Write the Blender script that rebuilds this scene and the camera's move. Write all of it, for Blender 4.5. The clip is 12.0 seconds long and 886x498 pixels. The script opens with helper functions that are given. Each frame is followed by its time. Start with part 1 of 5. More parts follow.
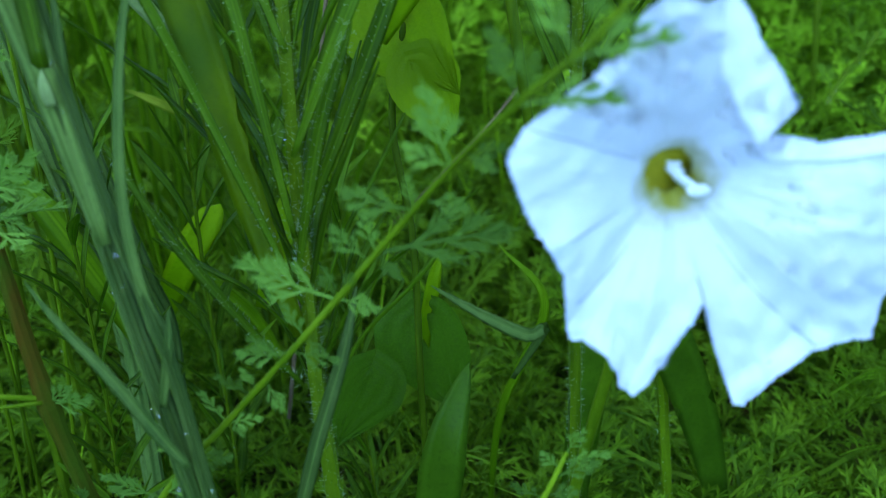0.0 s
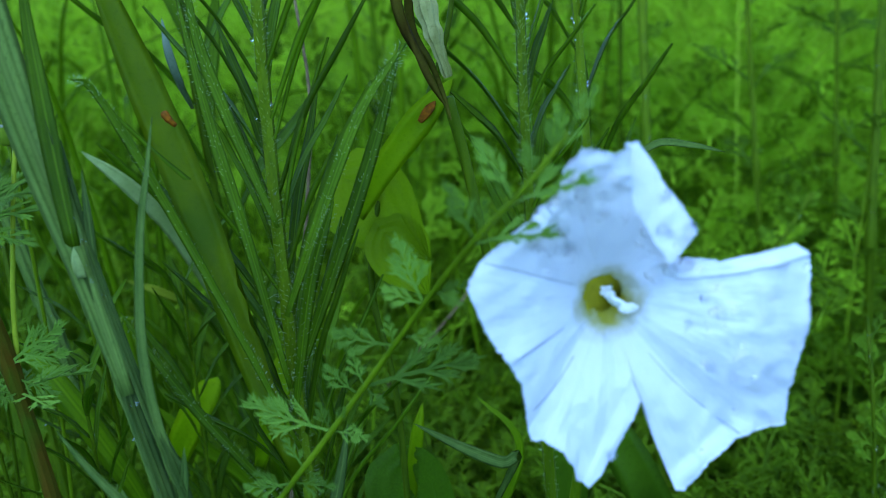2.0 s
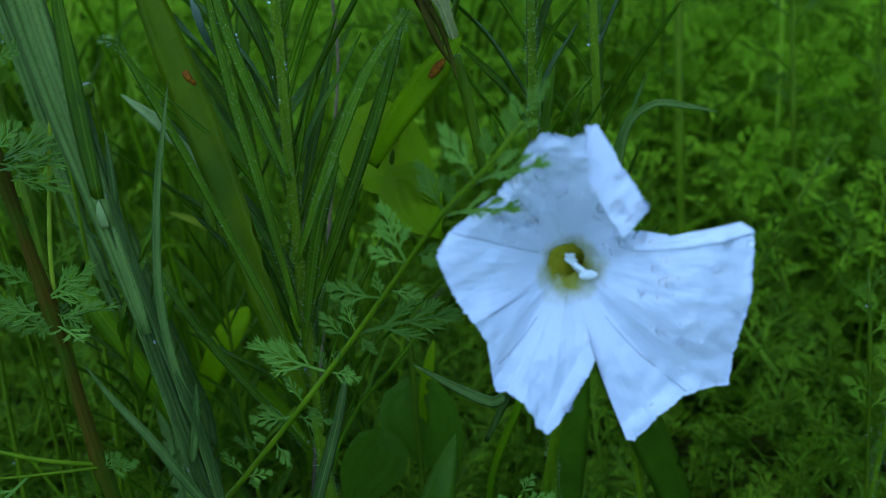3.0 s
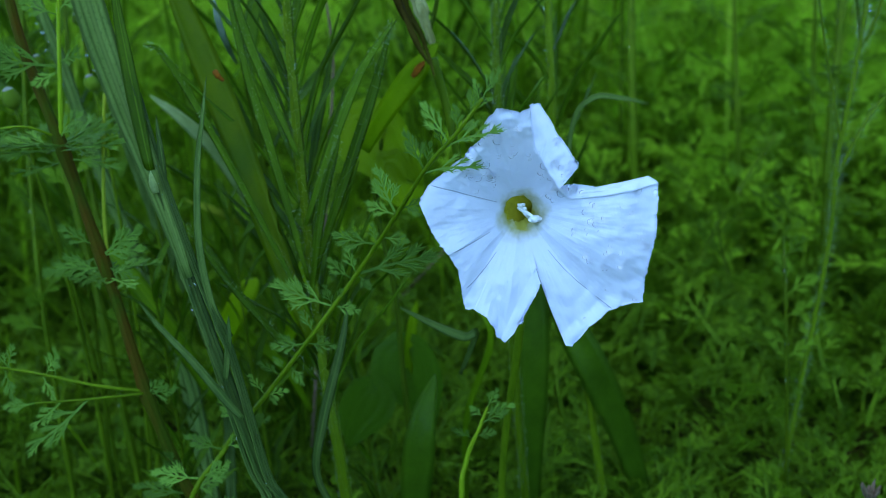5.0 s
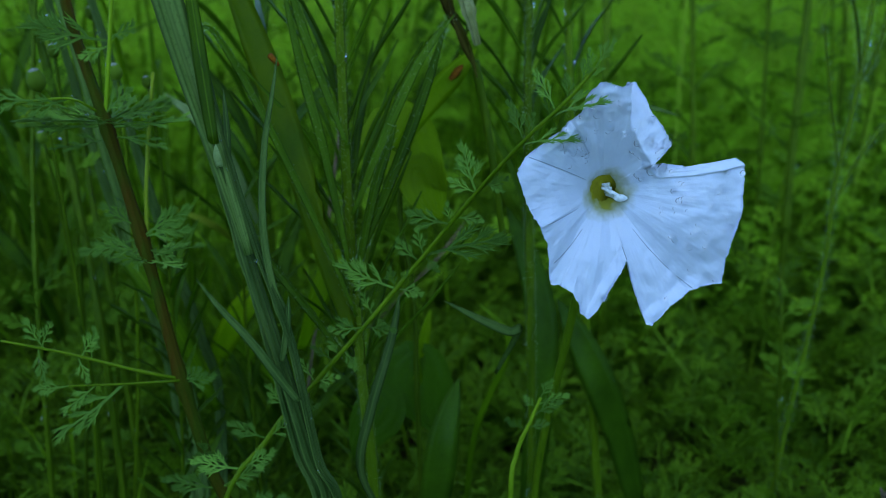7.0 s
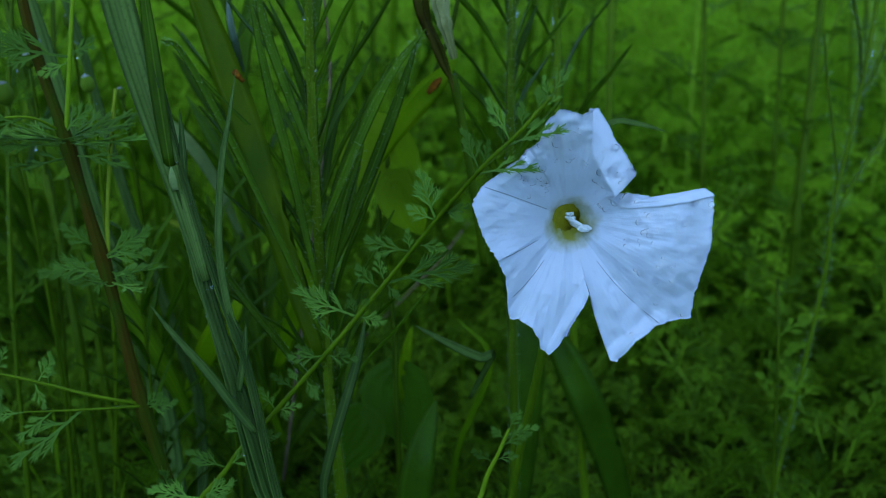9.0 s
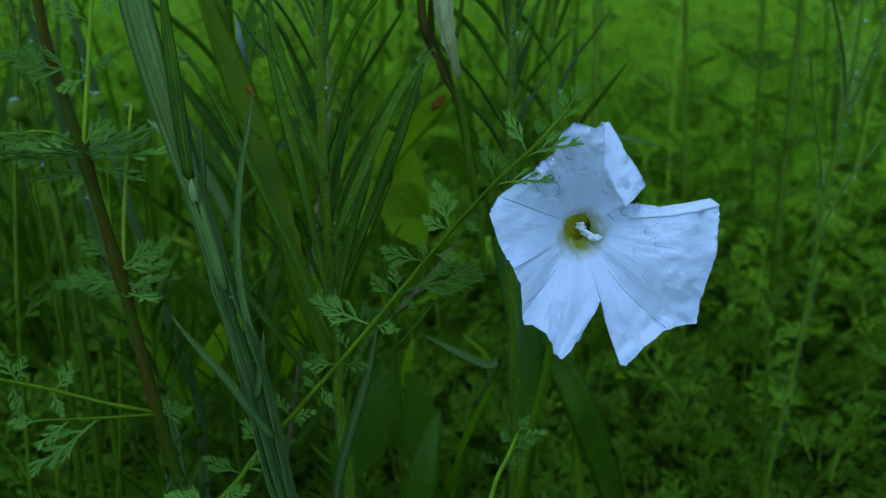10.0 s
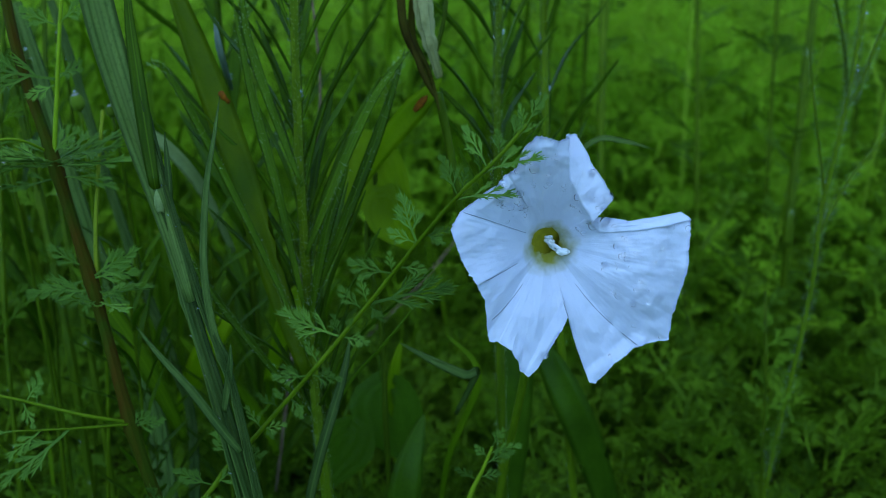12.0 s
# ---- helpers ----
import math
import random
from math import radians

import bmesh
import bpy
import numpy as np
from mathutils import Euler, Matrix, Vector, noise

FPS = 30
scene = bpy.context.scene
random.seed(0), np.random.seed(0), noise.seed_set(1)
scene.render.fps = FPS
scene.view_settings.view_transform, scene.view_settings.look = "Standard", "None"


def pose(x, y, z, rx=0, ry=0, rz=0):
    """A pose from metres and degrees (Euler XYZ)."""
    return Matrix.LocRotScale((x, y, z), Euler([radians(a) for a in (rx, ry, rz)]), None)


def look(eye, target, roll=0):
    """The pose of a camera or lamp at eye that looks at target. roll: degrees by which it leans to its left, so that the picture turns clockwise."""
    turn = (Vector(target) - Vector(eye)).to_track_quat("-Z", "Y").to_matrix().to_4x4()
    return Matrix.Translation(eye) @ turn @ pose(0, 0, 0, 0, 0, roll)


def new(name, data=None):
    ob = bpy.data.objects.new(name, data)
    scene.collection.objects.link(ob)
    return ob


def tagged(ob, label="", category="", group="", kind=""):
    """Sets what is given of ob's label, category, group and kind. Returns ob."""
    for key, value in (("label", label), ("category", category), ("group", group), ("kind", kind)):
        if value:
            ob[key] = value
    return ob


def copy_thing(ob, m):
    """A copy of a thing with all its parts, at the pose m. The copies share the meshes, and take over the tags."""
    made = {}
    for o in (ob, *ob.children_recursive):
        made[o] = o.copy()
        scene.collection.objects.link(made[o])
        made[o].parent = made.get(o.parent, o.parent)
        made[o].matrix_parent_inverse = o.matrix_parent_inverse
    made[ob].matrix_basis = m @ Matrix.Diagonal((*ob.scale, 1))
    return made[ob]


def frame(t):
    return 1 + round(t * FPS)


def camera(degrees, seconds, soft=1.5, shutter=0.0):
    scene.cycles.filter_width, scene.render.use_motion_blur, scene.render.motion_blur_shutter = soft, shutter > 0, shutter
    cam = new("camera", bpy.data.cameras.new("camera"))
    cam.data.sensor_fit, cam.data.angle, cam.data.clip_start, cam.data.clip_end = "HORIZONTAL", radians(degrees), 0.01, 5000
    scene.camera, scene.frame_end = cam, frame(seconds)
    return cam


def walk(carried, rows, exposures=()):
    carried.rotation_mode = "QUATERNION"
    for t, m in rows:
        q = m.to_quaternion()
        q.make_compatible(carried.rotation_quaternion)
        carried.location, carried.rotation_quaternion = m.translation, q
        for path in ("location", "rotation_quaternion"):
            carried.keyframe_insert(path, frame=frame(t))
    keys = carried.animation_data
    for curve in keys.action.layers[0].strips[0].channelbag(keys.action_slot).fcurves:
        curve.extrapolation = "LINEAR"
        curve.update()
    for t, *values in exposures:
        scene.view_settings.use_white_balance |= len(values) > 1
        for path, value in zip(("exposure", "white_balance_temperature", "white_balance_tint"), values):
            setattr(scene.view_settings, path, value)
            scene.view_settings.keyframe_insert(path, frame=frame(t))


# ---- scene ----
cam = camera(44.0, 12.0, soft=0.55)
cam.data.dof.use_dof, cam.data.dof.focus_distance, cam.data.dof.aperture_fstop = True, 0.303, 17.5
ROWS = [
    (0, -0.0241, -0.1703, 0.2879, 65.05, 1.11, 4.99),
    (0.5, -0.0382, -0.2188, 0.2549, 72.59, -0.48, 1.03),
    (1, -0.0278, -0.2493, 0.2596, 77.44, 0.53, 2.51),
    (1.5, -0.01, -0.2412, 0.2748, 77.56, 3.36, 3.5),
    (2, -0.0198, -0.2078, 0.2892, 75.2, 3.92, 2.92),
    (2.5, 0.0027, -0.2063, 0.3119, 70.14, 2.62, 7.21),
    (3, 0.0007, -0.2229, 0.3046, 70.83, 3.63, 6.63),
    (5, 0.0093, -0.2957, 0.3104, 71.74, 3.68, 5.55),
    (5.5, 0.0111, -0.3158, 0.3082, 72.32, 2.88, 6.77),
    (6, -0.0154, -0.307, 0.2999, 72.85, 0.73, 5.51),
    (6.5, -0.0449, -0.3089, 0.2881, 74.55, -0.1, 1.56),
    (8.5, -0.0523, -0.2929, 0.2817, 76.51, 0.15, -1.28),
    (9, -0.028, -0.2916, 0.2936, 74.87, 0.13, 1.75),
    (9.5, -0.0392, -0.3003, 0.2951, 75, 0, -0),
    (10, -0.0408, -0.3034, 0.2927, 76.05, -0.17, 0.15),
    (10.5, -0.046, -0.303, 0.2965, 75.53, -0.45, -0.78),
    (11, -0.0405, -0.3062, 0.2892, 76.77, -0.65, -0.23),
    (11.5, -0.0313, -0.2979, 0.2959, 75.86, 0.08, 0.72),
    (12, -0.0214, -0.2928, 0.3014, 74.71, 0.35, 1.93),
]
EXPOSURES = [(0, 2.58), (0.5, 2.82), (1.7, 2.9), (2.0, 2.33), (2.3, 1.8), (3.0, 1.7), (5.2, 1.97), (6.5, 1.58), (8.5, 1.33), (10.5, 1.4), (11.5, 1.38), (12, 1.5)]
walk(cam, [(t, pose(x, y, z, rx, ry, rz)) for t, x, y, z, rx, ry, rz in ROWS], EXPOSURES)

# ---- light: a dull, blue, overcast sky ----
world = bpy.data.worlds.new("world")
scene.world = world
world.use_nodes = True
wn = world.node_tree.nodes
sky = wn.new("ShaderNodeTexSky")
sky.sky_type, sky.sun_disc = "NISHITA", False
sky.sun_elevation, sky.sun_rotation = radians(38), radians(200)
sky.air_density, sky.dust_density, sky.ozone_density = 1.0, 0.0, 8.0
wn["Background"].inputs["Strength"].default_value = 0.15
world.node_tree.links.new(sky.outputs[0], wn["Background"].inputs["Color"])
sun_data = bpy.data.lights.new("sun", "SUN")
sun_data.energy, sun_data.angle, sun_data.color = 0.5, radians(60), (0.62, 0.84, 1.0)
sun = new("sun", sun_data)
sun.matrix_world = look((-0.4, -1.2, 3.0), (0, 0, 0))


# ---- materials ----
def nodes_of(name):
    m = bpy.data.materials.new(name)
    m.use_nodes = True
    nt = m.node_tree
    return m, nt, nt.nodes, nt.links.new, nt.nodes["Principled BSDF"]


def mix_rgb(nt, a, b, fac):
    n = nt.nodes.new("ShaderNodeMix")
    n.data_type = "RGBA"
    for sock, v in ((n.inputs[6], a), (n.inputs[7], b), (n.inputs[0], fac)):
        if hasattr(v, "is_output"):
            nt.links.new(v, sock)
        elif isinstance(v, tuple):
            sock.default_value = (*v, 1)
        else:
            sock.default_value = v
    return n.outputs[2]


def noise_tex(nt, scale, detail=3.0, rough=0.6, stretch=None):
    co = nt.nodes.new("ShaderNodeTexCoord")
    n = nt.nodes.new("ShaderNodeTexNoise")
    n.inputs["Scale"].default_value, n.inputs["Detail"].default_value, n.inputs["Roughness"].default_value = scale, detail, rough
    if stretch:
        mp = nt.nodes.new("ShaderNodeMapping")
        mp.inputs["Scale"].default_value = stretch
        nt.links.new(co.outputs["Object"], mp.inputs[0])
        nt.links.new(mp.outputs[0], n.inputs[0])
    else:
        nt.links.new(co.outputs["Object"], n.inputs[0])
    return n.outputs[0]


def ramp(nt, fac, lo, hi):
    n = nt.nodes.new("ShaderNodeMapRange")
    n.inputs[1].default_value, n.inputs[2].default_value = lo, hi
    nt.links.new(fac, n.inputs[0])
    return n.outputs[0]


def leaf_mat(name, dark, light, rough=0.42, through_light=0.35, fine=900.0, coarse=60.0, islands=False, bump=0.25, spec=0.4, streak=None, ribs=0):
    """Plant tissue: two greens mixed by grain and by plant, some light passing through."""
    m, nt, n, link, b = nodes_of(name)
    if islands:
        rnd = n.new("ShaderNodeNewGeometry").outputs["Random Per Island"]
    else:
        rnd = n.new("ShaderNodeObjectInfo").outputs["Random"]
    grain = noise_tex(nt, fine, 3)
    broad = noise_tex(nt, coarse, 3, 0.6, streak)
    c = mix_rgb(nt, dark, light, ramp(nt, broad, 0.35, 0.68))
    c = mix_rgb(nt, c, tuple(min(1, 1.7 * v) for v in light), ramp(nt, rnd, 0.5, 1.5))
    c = mix_rgb(nt, tuple(0.5 * v for v in dark), c, ramp(nt, rnd, -0.25, 0.4))
    c = mix_rgb(nt, c, tuple(0.55 * v for v in dark), ramp(nt, grain, 0.52, 1.0))
    if ribs:
        # pale midrib and parallel veins, by the place across the leaf
        at = n.new("ShaderNodeAttribute")
        at.attribute_name = "across"
        wide, away = n.new("ShaderNodeMath"), n.new("ShaderNodeMath")
        away.operation, wide.operation = "ABSOLUTE", "SINE"
        link(at.outputs["Fac"], away.inputs[0])
        times = n.new("ShaderNodeMath")
        times.operation, times.inputs[1].default_value = "MULTIPLY", float(ribs)
        link(away.outputs[0], times.inputs[0])
        link(times.outputs[0], wide.inputs[0])
        c = mix_rgb(nt, c, tuple(0.4 * v for v in dark), ramp(nt, wide.outputs[0], -0.2, 2.6))
        c = mix_rgb(nt, tuple(min(1, 1.12 * v) for v in light), c, ramp(nt, away.outputs[0], 0.0, 0.16))
        c = mix_rgb(nt, c, tuple(0.7 * v for v in dark), ramp(nt, away.outputs[0], 0.55, 1.5))
    link(c, b.inputs["Base Color"])
    b.inputs["Roughness"].default_value = rough
    b.inputs["Specular IOR Level"].default_value = 0.45 * spec
    bp = n.new("ShaderNodeBump")
    bp.inputs["Strength"].default_value, bp.inputs["Distance"].default_value = bump, 0.0006
    link(grain, bp.inputs["Height"])
    link(bp.outputs[0], b.inputs["Normal"])
    tr = n.new("ShaderNodeBsdfTranslucent")
    link(mix_rgb(nt, c, tuple(min(1, 2.2 * v) for v in light), 0.5), tr.inputs[0])
    ms = n.new("ShaderNodeMixShader")
    ms.inputs[0].default_value = through_light
    link(b.outputs[0], ms.inputs[1])
    link(tr.outputs[0], ms.inputs[2])
    link(ms.outputs[0], n["Material Output"].inputs["Surface"])
    return m


def petal_mat(name, inner, outer, r0, r1, centre):
    """Thin white petal, washed with pale green towards its middle, with faint veins and bruises."""
    m, nt, n, link, b = nodes_of(name)
    co = n.new("ShaderNodeTexCoord")
    d = n.new("ShaderNodeVectorMath")
    d.operation = "DISTANCE"
    d.inputs[1].default_value = centre
    link(co.outputs["Object"], d.inputs[0])
    wob = n.new("ShaderNodeMath")
    wob.operation = "MULTIPLY_ADD"
    link(noise_tex(nt, 260, 2), wob.inputs[0])
    wob.inputs[1].default_value = 0.006
    link(d.outputs["Value"], wob.inputs[2])
    c = mix_rgb(nt, inner, outer, ramp(nt, wob.outputs[0], r0, r1))
    c = mix_rgb(nt, c, (0.68, 0.69, 0.72), ramp(nt, noise_tex(nt, 130, 4), 0.54, 0.95))
    link(c, b.inputs["Base Color"])
    b.inputs["Roughness"].default_value = 0.4
    b.inputs["Specular IOR Level"].default_value = 0.45
    bp = n.new("ShaderNodeBump")
    bp.inputs["Strength"].default_value, bp.inputs["Distance"].default_value = 0.25, 0.0008
    link(noise_tex(nt, 420, 4, 0.65), bp.inputs["Height"])
    link(bp.outputs[0], b.inputs["Normal"])
    tr = n.new("ShaderNodeBsdfTranslucent")
    link(c, tr.inputs[0])
    ms = n.new("ShaderNodeMixShader")
    ms.inputs[0].default_value = 0.25
    link(b.outputs[0], ms.inputs[1])
    link(tr.outputs[0], ms.inputs[2])
    link(ms.outputs[0], n["Material Output"].inputs["Surface"])
    return m


def plain_mat(name, a, bcol, scale, rough=0.7, bump=0.3, dist=0.001):
    m, nt, n, link, b = nodes_of(name)
    f = noise_tex(nt, scale, 5, 0.65)
    link(mix_rgb(nt, a, bcol, ramp(nt, f, 0.35, 0.68)), b.inputs["Base Color"])
    b.inputs["Roughness"].default_value, b.inputs["Specular IOR Level"].default_value = rough, 0.1
    bp = n.new("ShaderNodeBump")
    bp.inputs["Strength"].default_value, bp.inputs["Distance"].default_value = bump, dist
    link(f, bp.inputs["Height"])
    link(bp.outputs[0], b.inputs["Normal"])
    return m


THROAT_AT = (0.0026, 0.0125, 0.0002)
M_PETAL = petal_mat("white_petal", (0.3, 0.28, 0.015), (0.68, 0.705, 0.765), 0.0066, 0.012, (THROAT_AT[0] + 0.0002, THROAT_AT[1], THROAT_AT[2] - 0.0008))
# grey that stands for the shade lying in petal folds
M_CREASE_SHADE = plain_mat("petal_crease", (0.32, 0.34, 0.36), (0.2, 0.22, 0.24), 900, 0.6)
M_THROAT = plain_mat("throat_yellow_green", (0.3, 0.25, 0.01), (0.22, 0.19, 0.008), 500, 0.6)
M_PISTIL = plain_mat("pistil_white", (0.8, 0.8, 0.76), (0.7, 0.71, 0.66), 900, 0.5)
M_HORSE = leaf_mat("narrow_leaf_green", (0.036, 0.083, 0.0024), (0.092, 0.185, 0.005), 0.42, 0.4, 1200, 160, spec=0.15, streak=(1, 1, 0.15), ribs=9)
M_HSTEM = leaf_mat("hairy_stem_green", (0.042, 0.085, 0.0015), (0.09, 0.15, 0.003), 0.5, 0.2, 1500, 500, spec=0.15, streak=(1, 1, 0.06))
M_HAIR = leaf_mat("stem_hair", (0.32, 0.5, 0.2), (0.46, 0.62, 0.33), 0.5, 0.4, 500, 80)
M_SHEATH = leaf_mat("grey_green_grass", (0.034, 0.074, 0.01), (0.09, 0.148, 0.026), 0.5, 0.2, 1000, 300, spec=0.15, streak=(1, 1, 0.05), ribs=16)
M_FERN = leaf_mat("ferny_leaf_green", (0.05, 0.115, 0.005), (0.12, 0.22, 0.012), 0.45, 0.3, 1400, 160, spec=0.08)
M_FROND = leaf_mat("young_ferny_leaf", (0.06, 0.135, 0.014), (0.15, 0.275, 0.034), 0.45, 0.25, 1400, 160, spec=0.12)
M_FSTEM = leaf_mat("ferny_stem_green", (0.098, 0.18, 0.004), (0.165, 0.265, 0.007), 0.42, 0.2, 1500, 100, spec=0.12)
M_RED = leaf_mat("reddish_stem", (0.032, 0.056, 0.003), (0.056, 0.031, 0.003), 0.55, 0.05, 1500, 150, spec=0.03, streak=(1, 1, 0.1))
M_PALE = leaf_mat("pale_stem", (0.174, 0.240, 0.0108), (0.268, 0.330, 0.0189), 0.5, 0.2, 1500, 90, spec=0.12)
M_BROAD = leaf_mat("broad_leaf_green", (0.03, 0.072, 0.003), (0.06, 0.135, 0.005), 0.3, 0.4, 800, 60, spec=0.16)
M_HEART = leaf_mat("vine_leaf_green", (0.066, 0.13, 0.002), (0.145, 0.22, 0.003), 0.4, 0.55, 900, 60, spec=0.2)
M_GRASS = leaf_mat("meadow_grass", (0.09, 0.19, 0.004), (0.215, 0.355, 0.009), 0.5, 0.4, 600, 30, islands=True, spec=0.12)
# undergrowth coloured dark for the shade near the soil, feathery stand bright as lit
M_MAT = leaf_mat("shaded_undergrowth", (0.043, 0.096, 0.003), (0.116, 0.206, 0.007), 0.5, 0.35, 600, 30, islands=True, spec=0.12)
M_FEATHER = leaf_mat("lit_feathery_green", (0.135, 0.265, 0.01), (0.3, 0.49, 0.022), 0.5, 0.5, 600, 30, islands=True, spec=0.08)
M_BLADE = leaf_mat("grass_blade_green", (0.055, 0.1265, 0.00176), (0.1265, 0.231, 0.00352), 0.45, 0.4, 900, 40, spec=0.12, ribs=12)
M_LIME = leaf_mat("young_leaf_lime", (0.1207, 0.225, 0.00165), (0.201, 0.315, 0.0024), 0.42, 0.5, 900, 60, spec=0.12)
M_STALK = leaf_mat("meadow_stalk", (0.184, 0.322, 0.0115), (0.345, 0.483, 0.0345), 0.5, 0.25, 900, 60, islands=True, spec=0.12)
# pale bluish base colour stands for sky sheen on a folded leaf
M_SHEEN = leaf_mat("sheen_leaf", (0.08, 0.135, 0.07), (0.15, 0.21, 0.13), 0.35, 0.2, 1200, 90, spec=0.5)
M_WAN = leaf_mat("wan_leaf", (0.13, 0.19, 0.05), (0.23, 0.3, 0.1), 0.45, 0.3, 1200, 90, spec=0.2)
M_FADED = plain_mat("faded_pink_petal", (0.17, 0.1, 0.06), (0.09, 0.085, 0.04), 700, 0.8)
M_SPOT = plain_mat("rust_spot", (0.24, 0.075, 0.001), (0.05, 0.018, 0.001), 700, 0.8)
M_BUD = leaf_mat("bud_green", (0.073, 0.130, 0.0072), (0.122, 0.200, 0.0132), 0.55, 0.2, 1500, 200, spec=0.12)
M_FLUFF = plain_mat("bud_fluff", (0.34, 0.36, 0.26), (0.2, 0.24, 0.14), 1800, 0.9, 0.8)
M_DRY = plain_mat("dry_stalk", (0.2, 0.14, 0.07), (0.1, 0.065, 0.03), 300, 0.8)
M_SOIL, _nt, _n, _link, _b = nodes_of("damp_soil_and_thatch")
_soil = mix_rgb(_nt, (0.02, 0.014, 0.004), (0.07, 0.036, 0.01), ramp(_nt, noise_tex(_nt, 60, 5, 0.65), 0.35, 0.68))
_soil = mix_rgb(_nt, _soil, (0.035, 0.065, 0.003), ramp(_nt, noise_tex(_nt, 7, 5, 0.7), 0.36, 0.56))
_link(_soil, _b.inputs["Base Color"])
_b.inputs["Roughness"].default_value, _b.inputs["Specular IOR Level"].default_value = 0.95, 0.05
_bp = _n.new("ShaderNodeBump")
_bp.inputs["Strength"].default_value, _bp.inputs["Distance"].default_value = 0.7, 0.01
_link(noise_tex(_nt, 60, 5, 0.65), _bp.inputs["Height"])
_link(_bp.outputs[0], _b.inputs["Normal"])
M_WITHER = leaf_mat("limp_petal", (0.1, 0.11, 0.02), (0.3, 0.31, 0.12), 0.6, 0.2, 900, 200, spec=0.1, streak=(1, 1, 0.2))
M_SPENT = leaf_mat("withered_petal", (0.02, 0.008, 0.002), (0.05, 0.05, 0.005), 0.7, 0.1, 900, 110, spec=0.05)

M_WATER, _nt, _n, _link, _b = nodes_of("water")
_b.inputs["Roughness"].default_value = 0.02
_b.inputs["IOR"].default_value = 1.33
_b.inputs["Transmission Weight"].default_value = 1.0
_b.inputs["Base Color"].default_value = (1, 1, 1, 1)


# ---- building helpers ----
def mesh_of(name, verts, faces, mat, smooth=True, across=()):
    me = bpy.data.meshes.new(name)
    me.from_pydata([tuple(v) for v in verts], [], faces)
    me.materials.append(mat)
    if smooth:
        me.polygons.foreach_set("use_smooth", [True] * len(me.polygons))
    if across:
        me.attributes.new("across", "FLOAT", "POINT").data.foreach_set("value", across)
    me.update()
    return me


def part(name, me, parent, label=""):
    ob = new(name, me)
    ob.parent = parent
    if label:
        ob["label"] = label
    return ob


def thing(name, at, label, category, group="", kind=""):
    ob = new(name)
    ob.empty_display_size = 0.01
    ob.location = at
    return tagged(ob, label, category, group, kind)


def spline(pts, n):
    """n + 1 points along a smooth curve through pts."""
    p = [Vector(q) for q in pts]
    if len(p) == 2:
        return [p[0].lerp(p[1], i / n) for i in range(n + 1)]
    p = [2 * p[0] - p[1]] + p + [2 * p[-1] - p[-2]]
    out, segs = [], len(p) - 3
    for i in range(n + 1):
        u = i / n * segs
        k = min(int(u), segs - 1)
        u -= k
        a, b, c, d = p[k:k + 4]
        out.append(0.5 * (2 * b + (c - a) * u + (2 * a - 5 * b + 4 * c - d) * u * u + (3 * b - a - 3 * c + d) * u ** 3))
    return out


def frames_along(c, hint):
    """Tangent, side and normal at each point of a curve; normals lean to hint."""
    out = []
    for i, q in enumerate(c):
        t = (c[min(i + 1, len(c) - 1)] - c[max(i - 1, 0)]).normalized()
        s = t.cross(hint)
        s = s.normalized() if s.length > 1e-6 else t.orthogonal().normalized()
        out.append((t, s, s.cross(t).normalized()))
    return out


def tube(name, pts, r0, r1, mat, n=24, sides=8, ridges=0.0, wobble=0.0, swell=()):
    """A tapered stem; ridges: depth of its ribs; swell: places along it where a joint thickens it."""
    c = spline(pts, n)
    fr = frames_along(c, Vector((0.3, -1, 0.2)))
    verts, faces = [], []
    for i, (q, (t, s, m)) in enumerate(zip(c, fr)):
        u = i / n
        r = r0 + (r1 - r0) * u
        r *= 1 + wobble * noise.noise(Vector((u * 9, r0 * 900, 3)))
        for at in swell:
            r *= 1 + 0.4 * math.exp(-((u - at) / 0.02) ** 2)
        for k in range(sides):
            a = 2 * math.pi * k / sides
            rr = r * (1 - ridges * (k % 2))
            verts.append(q + rr * (math.cos(a) * s + math.sin(a) * m))
    for i in range(n):
        for k in range(sides):
            a, b = i * sides + k, i * sides + (k + 1) % sides
            faces.append((a, b, b + sides, a + sides))
    faces.append(tuple(range(sides - 1, -1, -1)))
    faces.append(tuple(range(n * sides, n * sides + sides)))
    return mesh_of(name, verts, faces, mat, ridges == 0, [2 * k / sides - 1 for k in range(sides)] * (n + 1))


